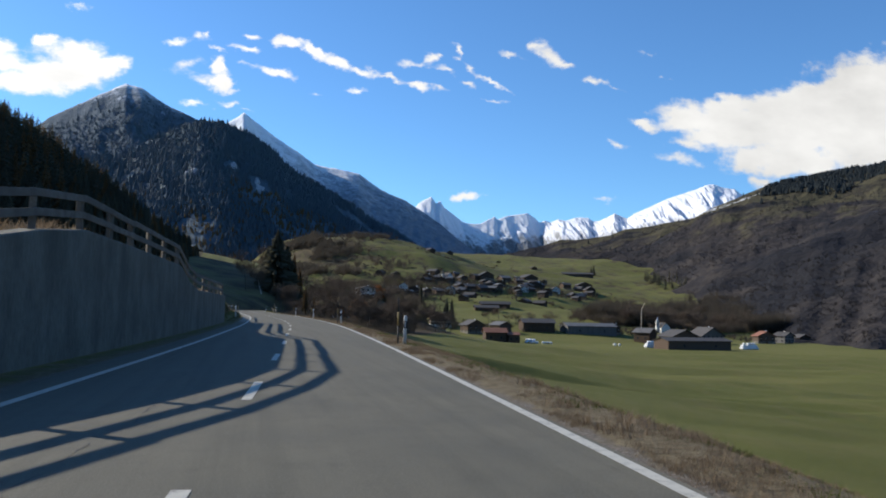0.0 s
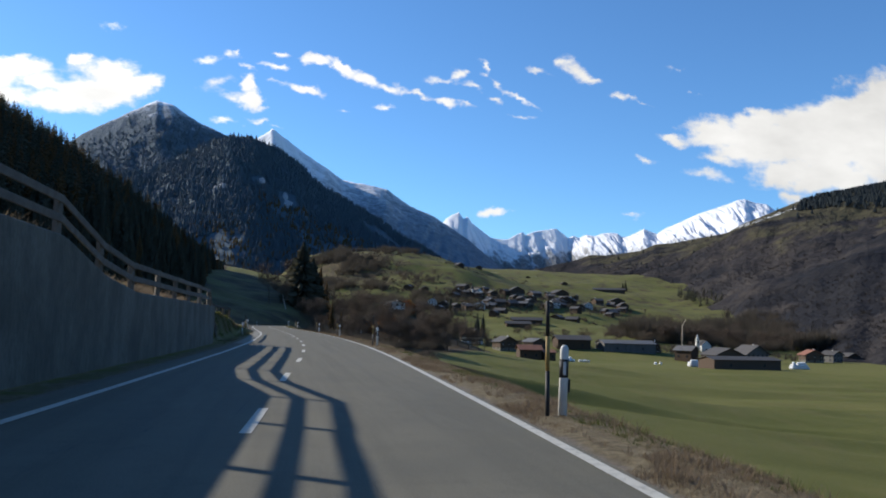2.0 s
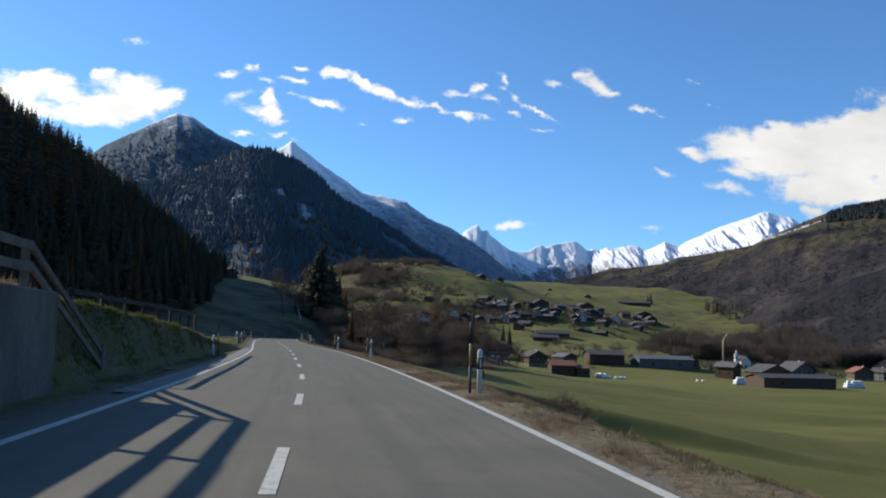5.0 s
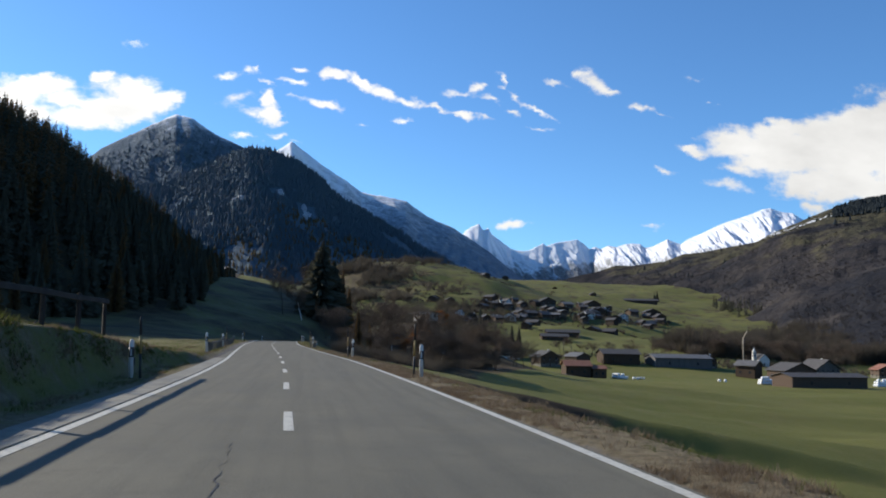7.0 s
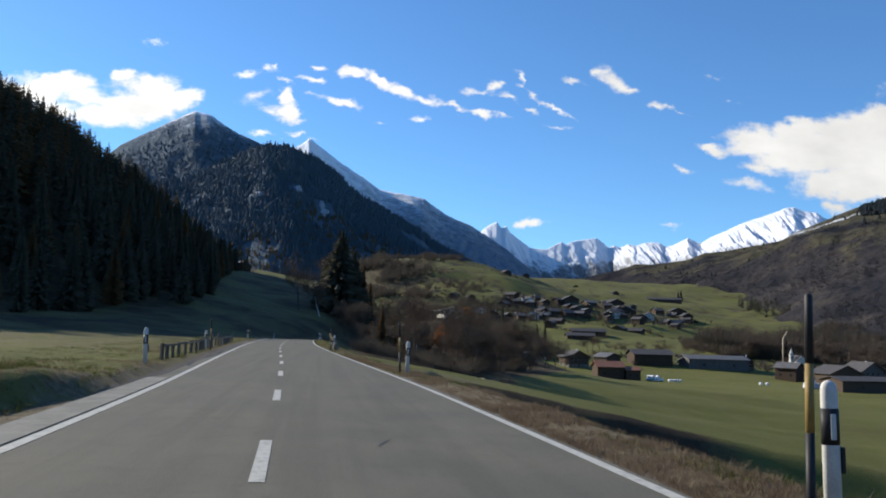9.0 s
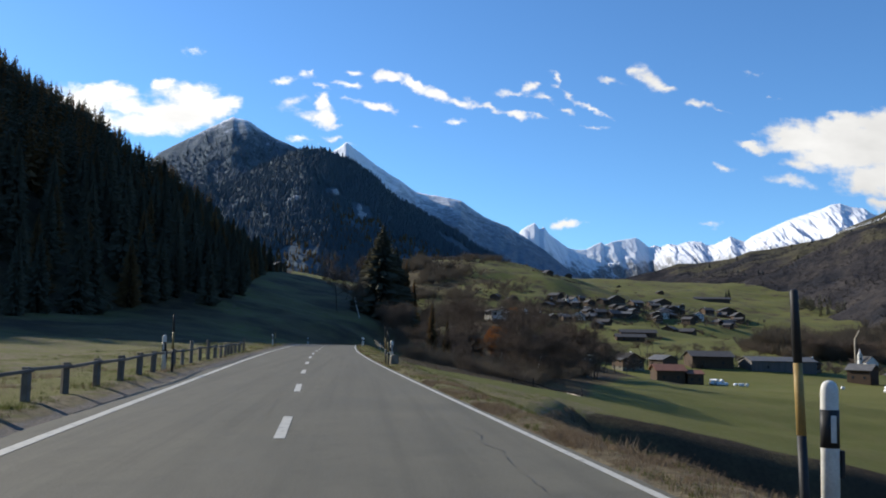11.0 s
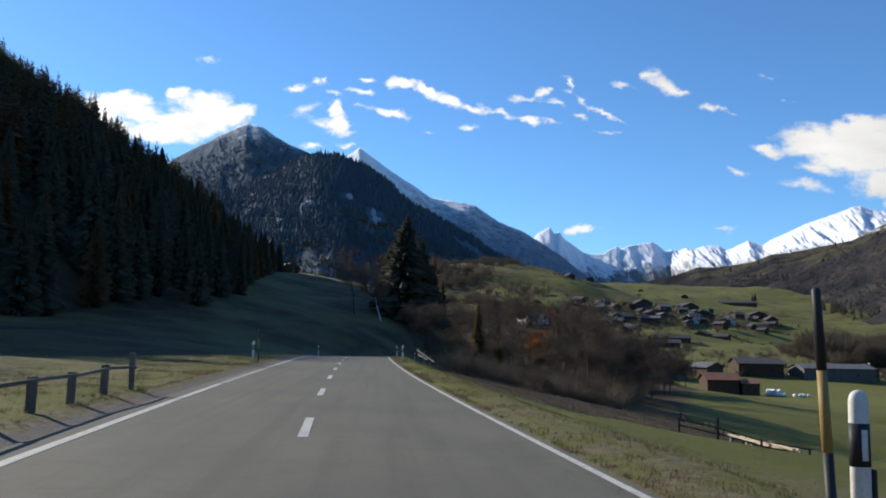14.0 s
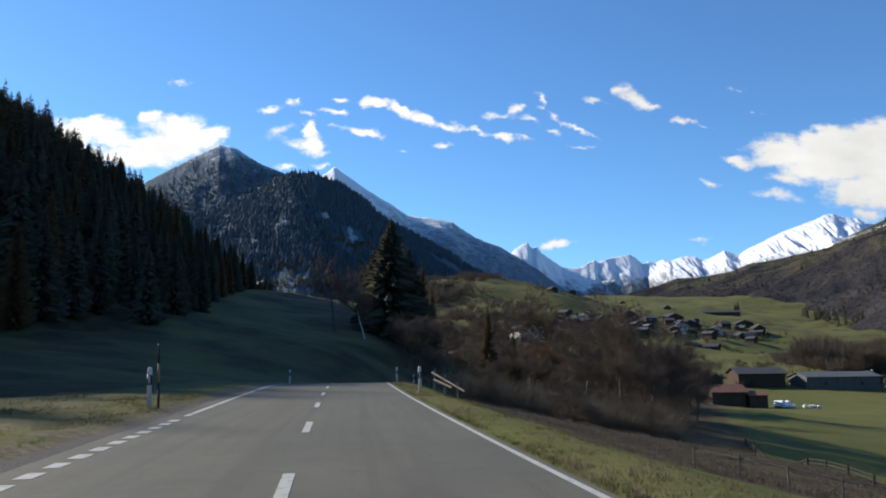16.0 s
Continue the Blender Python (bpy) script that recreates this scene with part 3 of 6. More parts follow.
# ---- ground ----
def build_ground():
    near_u = np.concatenate([np.arange(-46, -9, 1.0), np.arange(-9, -2, 0.3), np.arange(-2, 3, 1.0), np.arange(3, 9, 0.3), np.arange(9, 20, 0.6), np.arange(20, 60, 1.6)])
    out = [near_u[-1]]
    while out[-1] < 4900:
        out.append(out[-1] + max(1.8, (out[-1] - 40) * 0.045))
    outl = [near_u[0]]
    while outl[-1] > -4900:
        outl.append(outl[-1] - max(1.2, (-outl[-1] - 40) * 0.05))
    us = np.concatenate([np.array(outl[1:])[::-1], near_u, np.array(out[1:])])
    ys = list(np.arange(-40, 260, 0.75))
    while ys[-1] < 4900:
        ys.append(ys[-1] + max(0.9, (ys[-1] - 220) * 0.016 if ys[-1] < 1500 else 60))
    back = [-40.0]
    while back[-1] > -1500:
        back.append(back[-1] - max(2.0, -back[-1] * 0.12))
    ys = np.concatenate([np.array(back[1:])[::-1], np.array(ys)])
    U, Y = np.meshgrid(us, ys, indexing="ij")
    X = centre(Y) + U
    Z = ground_z(X, Y)
    ob = mesh_ob("ground", np.stack([X, Y, Z], -1).reshape(-1, 3), grid_faces(len(us), len(ys)), MEADOW)
    right = np.interp(Y, ROAD_Y, ROAD_R)
    left = -np.interp(Y, ROAD_Y, ROAD_L)
    dry = sstep(right + 2.6 - 0.9 * sstep(30, 60, Y), right + 1.1 - 0.2 * sstep(30, 60, Y), U) * (U > 0) * (1 - 0.7 * sstep(96, 128, Y))
    dry = np.maximum(dry, 0.55 * sstep(right + 5, right + 2, U) * (U > 0) * sstep(150, 110, Y))
    dry = np.maximum(dry, sstep(left + 2.2, left + 0.8, -U) * (U < 0) * 0.62)
    dry = np.maximum(dry, 0.46 * (U < -3) * sstep(-34, -10, U) * sstep(125, 85, Y))
    dry = np.maximum(dry, 0.46 * (U < -5) * sstep(90, 130, Y) * sstep(500, 460, Y))
    toe = 40 + np.maximum(150 - Y, 0) * 0.55 + 9 * sstep(230, 400, Y)
    scrub = sstep(toe, toe + 5, -U) * sstep(640, 480, Y)
    scrub = np.maximum(scrub, 0.66 * np.exp(-((X - 60) / 150) ** 2 - ((Y - 1010) / 260) ** 2))
    scrub = np.maximum(scrub, 0.5 * sstep(230, 300, Y) * sstep(-8, 8, X) * sstep(140, 60, X) * sstep(480, 380, Y))
    scrub = np.maximum(scrub, 0.55 * (U < -8) * sstep(140, 180, Y) * sstep(480, 440, Y))
    scrub = np.maximum(scrub, sstep(20, -40, X) * sstep(640, 760, Y))
    scrub = np.maximum(scrub, sstep(1500, 1900, Y))
    scrub = np.maximum(scrub, 0.42 * sstep(620, 820, Y))
    scrub = np.maximum(scrub, sstep(450, 620, X - 0.25 * (Y - 400)) * 1.0)
    scrub = np.maximum(scrub, 0.95 * sstep(186, 204, Y) * sstep(8, 15, U) * sstep(5, -5, X - 27 - 0.42 * (Y - 200)) * sstep(420, 350, Y))
    # dark scrub in the pit, laid on heavily to stand for its shade too
    pit = U - right - 0.7 - 0.12 * np.maximum(Y - 112, 0) - 0.33 * np.maximum(Y - 121, 0)
    scrub = np.maximum(scrub, 1.35 * sstep(0.2, 1.6, pit) * sstep(30, 9, pit) * sstep(104, 113, Y) * sstep(138, 136.5, Y + 0.1 * U))
    scrub = np.maximum(scrub, 0.97 * sstep(-3.2, -1.6, Y - 166 - 10 * np.exp(-(X - 7) / 3.2)) * (U > 6.2) * sstep(1.5, -1.5, X - 25 - 0.256 * (Y - 179)) * sstep(150, 160, Y) * sstep(225, 210, Y))
    dry = np.maximum(dry, 0.5 * (U > 0) * sstep(100, 118, Y) * sstep(158, 147, Y + 0.2 * U) * sstep(4, 0, U - right - 1.15 - 0.34 * np.maximum(Y - 113, 0)))
    gravel = 0.75 * sstep(right + 0.55, right + 0.15, U) * (U > 0) * (1 - 0.4 * sstep(92, 115, Y)) + sstep(left + 0.95, left + 0.45, -U) * (U < 0)
    col = np.stack([dry, scrub, gravel * sstep(-60, -50, Y) * sstep(268, 262, Y), np.ones_like(dry)], -1).reshape(-1, 4).astype(np.float32)
    at = ob.data.color_attributes.new("cover", "FLOAT_COLOR", "POINT")
    at.data.foreach_set("color", col.ravel())
    tagged(ob, "alpine valley floor of mown green meadow with dry verges", "ground", kind="structure")


build_ground()


# ---- road ----
def ribbon(name, inner, outer, z, mat, y0, y1, step=1.0, parent=None, thick=0.0):
    """A strip along the road between two offsets from its centre line (functions of y)."""
    ys = np.arange(y0, y1 + step * 0.5, step)
    c = centre(ys)
    ga = np.gradient(c, ys)
    nx, ny = 1 / np.sqrt(1 + ga * ga), -ga / np.sqrt(1 + ga * ga)
    rows = []
    for o in (inner(ys), outer(ys)):
        rows.append(np.stack([c + o * nx, ys + o * ny, road_z(ys) + z], -1))
    v = np.stack(rows, 1)
    if thick:
        low = v.copy()
        low[:, :, 2] -= thick
        v = np.concatenate([low[:, :1], v, low[:, 1:]], 1)
    nv = v.shape[1]
    return mesh_ob(name, v.reshape(-1, 3), grid_faces(len(ys), nv)[:, ::-1], mat, smooth=False, parent=parent)


off_l = lambda y: np.interp(y, ROAD_Y, ROAD_L)
off_r = lambda y: np.interp(y, ROAD_Y, ROAD_R)
road = ribbon("road", lambda y: off_l(y) - 0.42, lambda y: off_r(y) + 0.14, 0.0, ASPHALT, -58, 264, thick=0.25)
tagged(road, "two-lane grey asphalt country road with patched surface", "road", kind="structure")
thin = lambda y: np.interp(y, [85, 110], [1.0, 0.68])
line = ribbon("edge_line", lambda y: off_r(y) - 0.055 * thin(y), lambda y: off_r(y) + 0.075 * thin(y), 0.005, PAINT, -58, 262)
tagged(line, "worn white painted edge line on the road", "road marking", kind="structure")
line = ribbon("edge_line", lambda y: off_l(y) - 0.08, lambda y: off_l(y) + 0.06, 0.005, PAINT, -58, 152.4, 0.4)
tagged(line, "worn white painted edge line on the road", "road marking", kind="structure")
line = ribbon("edge_line", lambda y: off_l(y) - 0.08, lambda y: off_l(y) + 0.06, 0.005, PAINT, 168.4, 262)
tagged(line, "worn white painted edge line on the road", "road marking", kind="structure")
for k in range(16):
    y0 = 152.98 + k * 0.915
    line = ribbon("broken_edge_line", lambda y: off_l(y) - 0.11, lambda y: off_l(y) + 0.09, 0.005, PAINT, y0, y0 + 0.5, 0.25)
    tagged(line, "short white dash of a broken edge line", "road marking", group="broken edge line", kind="structure")
mid_off = lambda y: np.interp(y, [36, 46, 64, 72, 80, 90, 98, 108, 113], [0, 0.14, 0.13, 0.05, -0.08, -0.15, -0.15, -0.05, 0])
for k in range(-8, 37):
    y0 = DASH_Y + DASH_STEP * k
    line = ribbon("centre_dash", lambda y: mid_off(y) - 0.065, lambda y: mid_off(y) + 0.065, 0.005, PAINT, y0, y0 + 2.5, 0.5)
    tagged(line, "white painted centre-line dash on the road", "road marking", group="centre line dashes", kind="structure")

apron = ribbon("apron", lambda y: off_l(y) - 1.46, lambda y: off_l(y) - 0.42, -0.004, ASPHALT, -3, 58.5, thick=0.2)
tagged(apron, "strip of old asphalt between edge line and wall", "road", kind="structure")
gutter = ribbon("gutter", lambda y: off_l(y) - 0.66, lambda y: off_l(y) - 0.12, 0.012, GUTTER, 59, 101, thick=0.2)
tagged(gutter, "pale concrete gutter strip between road and verge", "gutter", kind="structure")
TAR = simple("tar_crack", (0.022, 0.022, 0.022), (0.035, 0.034, 0.033), 5, 0.7)
for k, (y0, y1, off, wob, wide) in enumerate(((1.5, 11, -1.0, 0.16, 0.018), (58, 66, -0.35, 0.10, 0.02), (66.5, 71, -0.5, 0.12, 0.022), (72, 73.5, 1.9, 0.25, 0.02), (98, 103, 2.1, 0.12, 0.016), (107, 112, 2.3, 0.16, 0.02), (113, 125, -0.3, 0.03, 0.01), (131, 136, 2.2, 0.3, 0.03), (148, 156, -0.25, 0.04, 0.02), (19, 24, 1.3, 0.2, 0.02), (28, 47, -0.28, 0.02, 0.015))):
    wave = lambda y, o=off, w=wob, s=k: o + w * 2.2 * fbm(y * 1.4, y * 0 + s, 4, 200 + s, 0.6)
    thick = lambda y, w=wide * 0.6, s=k: w * np.clip(0.6 + 2.2 * fbm(y * 3.0, y * 0 + s, 3, 240 + s), 0.1, 1.6)
    crack = ribbon("road_crack", lambda y: wave(y) - thick(y) / 2, lambda y: wave(y) + thick(y) / 2, 0.004, TAR, y0, y1, 0.12)
    tagged(crack, "dark tar-filled crack in the asphalt", "crack", group="road cracks", kind="structure")
rnd = random.Random(17)
for k in range(34):
    y0 = -2 + 5.6 * k + rnd.uniform(-2, 2)
    off = rnd.choice((-1.6, -0.9, 0.9, 1.9, 2.4, 2.7)) + rnd.uniform(-0.3, 0.3)
    slant, wide = rnd.uniform(-0.5, 0.5), rnd.uniform(0.008, 0.02)
    wave = lambda y, o=off, q=slant, s=k, z=y0: o + q * (y - z) + 0.5 * fbm(y * 1.7, y * 0 + s, 4, 260 + s, 0.6)
    thick = lambda y, w=wide, s=k: w * np.clip(0.5 + 2.4 * fbm(y * 4.0, y * 0 + s, 3, 300 + s), 0.08, 1.6)
    crack = ribbon("road_crack", lambda y: wave(y) - thick(y) / 2, lambda y: wave(y) + thick(y) / 2, 0.004, TAR, y0, y0 + rnd.uniform(0.8, 2.6), 0.08)
    tagged(crack, "thin dark crack in the worn asphalt", "crack", group="road cracks", kind="structure")

# ---- mountains ----
EYE = (1.9, 67.4)
RANGES = {}


def mountain(name, label, crest, dist, front, back, foot, mat, power=1.25, rough=0.06, jag=0.12, gully=0.0, step=0.14, seed=1, rows=46, ridged=False, ribs=False, grain=0.075):
    """A range round the valley: crest as (degrees left of +y, degrees up) at that distance, with slopes in front and behind."""
    az = np.array([c[0] for c in crest])[::-1]
    el = np.array([c[1] for c in crest])[::-1]
    aa = np.arange(az[0], az[-1], step)
    ee = np.interp(aa, az, el)
    ee = ee + jag * (fbm(aa * 1.1, aa * 0 + seed, 5, seed, 0.6) * 1.6)
    rc = dist * (1 + 0.06 * fbm(aa * 0.22, aa * 0 + 5, 3, seed + 40))
    zc = rc * np.tan(np.radians(ee)) + 1.2
    sf = np.linspace(1, 0, rows)
    sb = np.linspace(0, 1, 9)[1:]
    S = np.concatenate([sf, -sb])
    A, Sg = np.meshgrid(aa, S, indexing="ij")
    fr = front(aa)[:, None] if callable(front) else np.full((len(aa), 1), float(front))
    Rr = rc[:, None] - np.where(Sg >= 0, fr * Sg, back * Sg)
    x = EYE[0] - np.sin(np.radians(A)) * Rr
    y = EYE[1] + np.cos(np.radians(A)) * Rr
    ft = foot(aa)[:, None] if callable(foot) else foot
    H = (zc[:, None] - ft)
    prof = np.where(Sg >= 0, (1 - np.clip(Sg, 0, 1)) ** power, (1 + np.clip(Sg, -1, 0)) ** 1.0)
    bulge = np.clip(4 * np.abs(Sg) * (1 - np.abs(Sg)), 0, 1)
    sc = dist * grain
    rel = fbm(x / sc, y / sc, 6, seed + 7, 0.55)
    if ridged:
        swirl = 0.6 * fbm(x / (sc * 2.5), y / (sc * 2.5), 3, seed + 31)
        r1 = np.abs(fbm(A * 0.42 + Sg * 1.5 + swirl, Sg * 2.2 + swirl, 5, seed + 33, 0.5))
        r2 = np.abs(fbm(A * 1.3 - Sg * 2.5 + swirl, Sg * 5 + swirl, 4, seed + 37, 0.55))
        rel = 0.3 - 1.9 * r1 - 0.7 * r2
        if ribs:
            r1 = np.abs(fbm(A * 0.9 + Sg * 3.0 + swirl * 1.6, Sg * 2.0 + swirl, 5, seed + 33, 0.5))
            r2 = np.abs(fbm(A * 3.1 + Sg * 9.0 + swirl * 2.5, Sg * 5.0 + swirl, 4, seed + 37, 0.55))
            rel = 0.3 - 1.5 * r1 - 0.8 * r2
    rid = np.abs(fbm(A * 0.55 + 0.35 * fbm(x / sc, y / sc, 3, seed + 3), Sg * 1.2, 5, seed + 9, 0.55))
    z = ft + H * prof + bulge ** 0.6 * dist * rough * rel - gully * dist * bulge * (0.22 - rid)
    ob = mesh_ob(name, np.stack([x, y, z], -1).reshape(-1, 3), grid_faces(len(aa), len(S))[:, ::-1], mat)
    tagged(ob, label, "mountain", kind="structure")
    RANGES[name] = (x, y, z, len(aa), rows)
    return ob


# far slopes: blue of the hazy air is mixed into woods and rock colours
M_FOREST = mountain_material("hazy_wooded_mountain", (0.076, 0.106, 0.128), (0.094, 0.128, 0.150), 900, 150, 0.1, 0.2, relief=0.3, mottle=0.3)
M_HIGH = mountain_material("hazy_dusted_mountain", (0.082, 0.112, 0.136), (0.112, 0.145, 0.172), 935, 160, 0.0, 0.14, rocky=(0.165, 0.20, 0.235), relief=0.6, mottle=0.4)
M_RIDGE = mountain_material("hazy_dusted_ridge", (0.14, 0.175, 0.21), (0.20, 0.235, 0.27), 700, 300, 0.0, 0.12, rocky=(0.42, 0.46, 0.51), relief=0.35, mottle=0.4)
M_SNOW = mountain_material("snow_mountain", (0.17, 0.18, 0.19), (0.24, 0.25, 0.26), 380, 130, 0.0, 0.55, rocky=(0.24, 0.25, 0.26), relief=0.25)
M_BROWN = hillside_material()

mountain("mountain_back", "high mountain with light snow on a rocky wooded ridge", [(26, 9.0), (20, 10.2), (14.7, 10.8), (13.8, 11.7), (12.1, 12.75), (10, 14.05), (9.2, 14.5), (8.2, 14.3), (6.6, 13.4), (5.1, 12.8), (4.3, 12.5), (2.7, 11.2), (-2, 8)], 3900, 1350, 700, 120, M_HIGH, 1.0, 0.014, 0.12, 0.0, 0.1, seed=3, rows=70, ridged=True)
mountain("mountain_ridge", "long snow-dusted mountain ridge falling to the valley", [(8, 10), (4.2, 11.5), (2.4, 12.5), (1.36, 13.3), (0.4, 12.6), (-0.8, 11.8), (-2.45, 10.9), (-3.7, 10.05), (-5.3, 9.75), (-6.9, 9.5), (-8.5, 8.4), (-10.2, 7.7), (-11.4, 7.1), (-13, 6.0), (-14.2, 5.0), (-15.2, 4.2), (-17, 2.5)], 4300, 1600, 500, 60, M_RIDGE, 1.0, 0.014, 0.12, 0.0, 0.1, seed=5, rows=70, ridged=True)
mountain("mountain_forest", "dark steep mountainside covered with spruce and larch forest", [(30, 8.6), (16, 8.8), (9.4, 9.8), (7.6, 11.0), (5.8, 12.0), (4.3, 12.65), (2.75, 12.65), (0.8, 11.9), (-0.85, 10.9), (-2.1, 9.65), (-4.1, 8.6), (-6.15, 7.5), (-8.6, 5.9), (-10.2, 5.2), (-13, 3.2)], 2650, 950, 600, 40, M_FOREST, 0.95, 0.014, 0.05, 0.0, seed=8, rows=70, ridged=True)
mountain("mountain_snow", "sunlit range of snow-covered alpine peaks", [(-6, 4.5), (-9, 5.2), (-10.83, 7.04), (-11.22, 7.53), (-11.62, 7.78), (-12.14, 8.02), (-12.47, 7.55), (-12.79, 7.72), (-13.11, 7.24), (-13.76, 6.77), (-14.45, 6.26), (-15.05, 6.15), (-15.76, 6.20), (-16.24, 6.48), (-16.71, 6.69), (-16.95, 6.49), (-17.62, 6.73), (-18.40, 6.85), (-19.07, 6.98), (-19.54, 6.66), (-19.93, 6.31), (-20.32, 6.47), (-20.71, 6.31), (-21.25, 6.55), (-21.79, 6.47), (-22.40, 6.66), (-22.86, 6.70), (-23.39, 6.66), (-23.69, 6.42), (-24.22, 6.46), (-24.75, 6.72), (-25.20, 6.99), (-25.72, 6.75), (-26.09, 6.63), (-26.54, 6.97), (-27.71, 7.45), (-28.81, 7.96), (-29.89, 8.30), (-30.78, 8.61), (-31.30, 8.82), (-31.83, 8.87), (-32.51, 8.59), (-33.19, 8.49), (-33.69, 8.10), (-34.69, 7.92), (-38, 8.0), (-44, 8.5)], 4550, lambda a: np.interp(a, [-44, -27, -24.5, -21.6, -20.2, -14, -12.8, -10], [2400, 2200, 2000, 1700, 420, 360, 480, 1000]), 300, 90, M_SNOW, 1.0, 0.016, 0.05, 0.0, 0.05, seed=14, rows=90, ridged=True, ribs=True)
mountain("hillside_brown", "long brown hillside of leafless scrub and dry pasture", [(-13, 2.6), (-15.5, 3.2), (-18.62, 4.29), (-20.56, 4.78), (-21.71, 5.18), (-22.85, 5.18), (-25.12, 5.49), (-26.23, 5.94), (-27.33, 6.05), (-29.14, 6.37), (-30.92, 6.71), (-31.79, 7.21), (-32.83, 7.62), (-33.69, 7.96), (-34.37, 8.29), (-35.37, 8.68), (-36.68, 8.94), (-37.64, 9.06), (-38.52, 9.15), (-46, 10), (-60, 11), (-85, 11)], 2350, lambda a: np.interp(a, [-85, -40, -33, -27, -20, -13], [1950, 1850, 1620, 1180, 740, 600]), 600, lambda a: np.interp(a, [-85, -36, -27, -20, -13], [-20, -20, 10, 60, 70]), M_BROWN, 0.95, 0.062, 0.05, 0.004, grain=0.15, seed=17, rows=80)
SCARS = [(0.03, 8.1, 48, 62), (0.3, 8.7, 20, 60), (2.05, 9.7, 22, 66), (4.6, 9.2, 26, 40), (5.1, 9.0, 16, 40)]
SCAR_AT = []
SCREE = simple("pale_scree", (0.24, 0.25, 0.26), (0.36, 0.37, 0.38), 0.05, 0.95, bump=0.5, dist=2.0)


def rock_scar(az, el, w, h, seed):
    """A bare patch lying on the wooded mountainside, w wide and h along the slope."""
    gx, gy, gz_, na, rows = RANGES["mountain_forest"]
    d = np.hypot(gx - EYE[0], gy - EYE[1])
    off = np.hypot(np.degrees(np.arctan2(EYE[0] - gx, gy - EYE[1])) - az, np.degrees(np.arctan2(gz_ - 1.2, d)) - el)
    off[:, rows:] = 99
    i, j = np.unravel_index(np.argmin(off), off.shape)
    i, j = min(max(i, 1), na - 2), min(max(j, 1), rows - 2)
    o = np.array([gx[i, j], gy[i, j], gz_[i, j]])
    up = np.array([gx[i, j + 1] - gx[i, j - 1], gy[i, j + 1] - gy[i, j - 1], gz_[i, j + 1] - gz_[i, j - 1]])
    up /= np.linalg.norm(up)
    side = np.array([gx[i - 1, j] - gx[i + 1, j], gy[i - 1, j] - gy[i + 1, j], gz_[i - 1, j] - gz_[i + 1, j]])
    side /= np.linalg.norm(side)
    out = np.cross(side, up)
    out *= -np.sign(out[1])
    ang = np.linspace(0, 2 * math.pi, 40, endpoint=False)
    vs, n = [], len(ang)
    for k, s in enumerate((1.0, 0.6, 0.25)):
        r = s * (1 + 0.9 * fbm(np.cos(ang) * 1.6 + seed, np.sin(ang) * 1.6, 4, 600 + seed))
        lift = (-1.0, 5.0, 7.0)[k] + 3 * fbm(ang, ang * 0 + k, 2, 700 + seed)
        vs.append(o + np.outer(np.cos(ang) * r, side) * w / 2 + np.outer(np.sin(ang) * r, up) * h / 2 + np.outer(lift, out))
    f = [[k * n + q, k * n + (q + 1) % n, (k + 1) * n + (q + 1) % n, (k + 1) * n + q] for k in range(2) for q in range(n)]
    ob = mesh_ob("rock_scar", np.concatenate(vs), f, SCREE)
    bm = bmesh.new()
    bm.from_mesh(ob.data)
    bm.verts.ensure_lookup_table()
    bm.faces.new([bm.verts[2 * n + q] for q in range(n)])
    bmesh.ops.recalc_face_normals(bm, faces=bm.faces[:])
    bm.to_mesh(ob.data)
    bm.free()
    SCAR_AT.append((o, max(w, h) * 0.5))
    tagged(ob, "pale bare rock patch in the mountain forest", "rock face", kind="structure")


for k, q in enumerate(SCARS):
    rock_scar(*q, k)
# the valley's other sides, behind the camera
mountain("mountain_behind", "steep wooded valley side behind the road", [(275, 9), (240, 11), (200, 8), (160, 9), (120, 12), (85, 12), (60, 10)], 2500, 1500, 500, -16, M_FOREST, 1.1, 0.04, 0.1, 0.03, 1.2, seed=23, rows=20)


# ---- shapes ----
def add_box(bm, x0, x1, y0, y1, z0, z1, m=None):
    vs = [bm.verts.new((x, y, z)) for x in (x0, x1) for y in (y0, y1) for z in (z0, z1)]
    if m is not None:
        for v in vs:
            v.co = m @ v.co
    for q in ((0, 1, 3, 2), (4, 6, 7, 5), (0, 4, 5, 1), (2, 3, 7, 6), (0, 2, 6, 4), (1, 5, 7, 3)):
        bm.faces.new([vs[i] for i in q])


def box(x0, x1, y0, y1, z0, z1, bevel=0.0, m=None):
    bm = bmesh.new()
    add_box(bm, x0, x1, y0, y1, z0, z1, m)
    if bevel:
        bmesh.ops.bevel(bm, geom=bm.edges[:], offset=bevel, segments=1, affect="EDGES")
    return bm


def beam(a, b, w, h, bevel=0.008):
    """A squared timber from a to b, w wide and h high."""
    a, b = Vector(a), Vector(b)
    d = b - a
    side = d.cross(Vector((0, 0, 1)))
    if side.length < 1e-4:
        side = Vector((1, 0, 0))
    side.normalize()
    up = side.cross(d).normalized()
    m = Matrix((side, d.normalized(), up)).transposed().to_4x4()
    m.translation = a
    return box(-w / 2, w / 2, 0, d.length, -h / 2, h / 2, bevel, m)


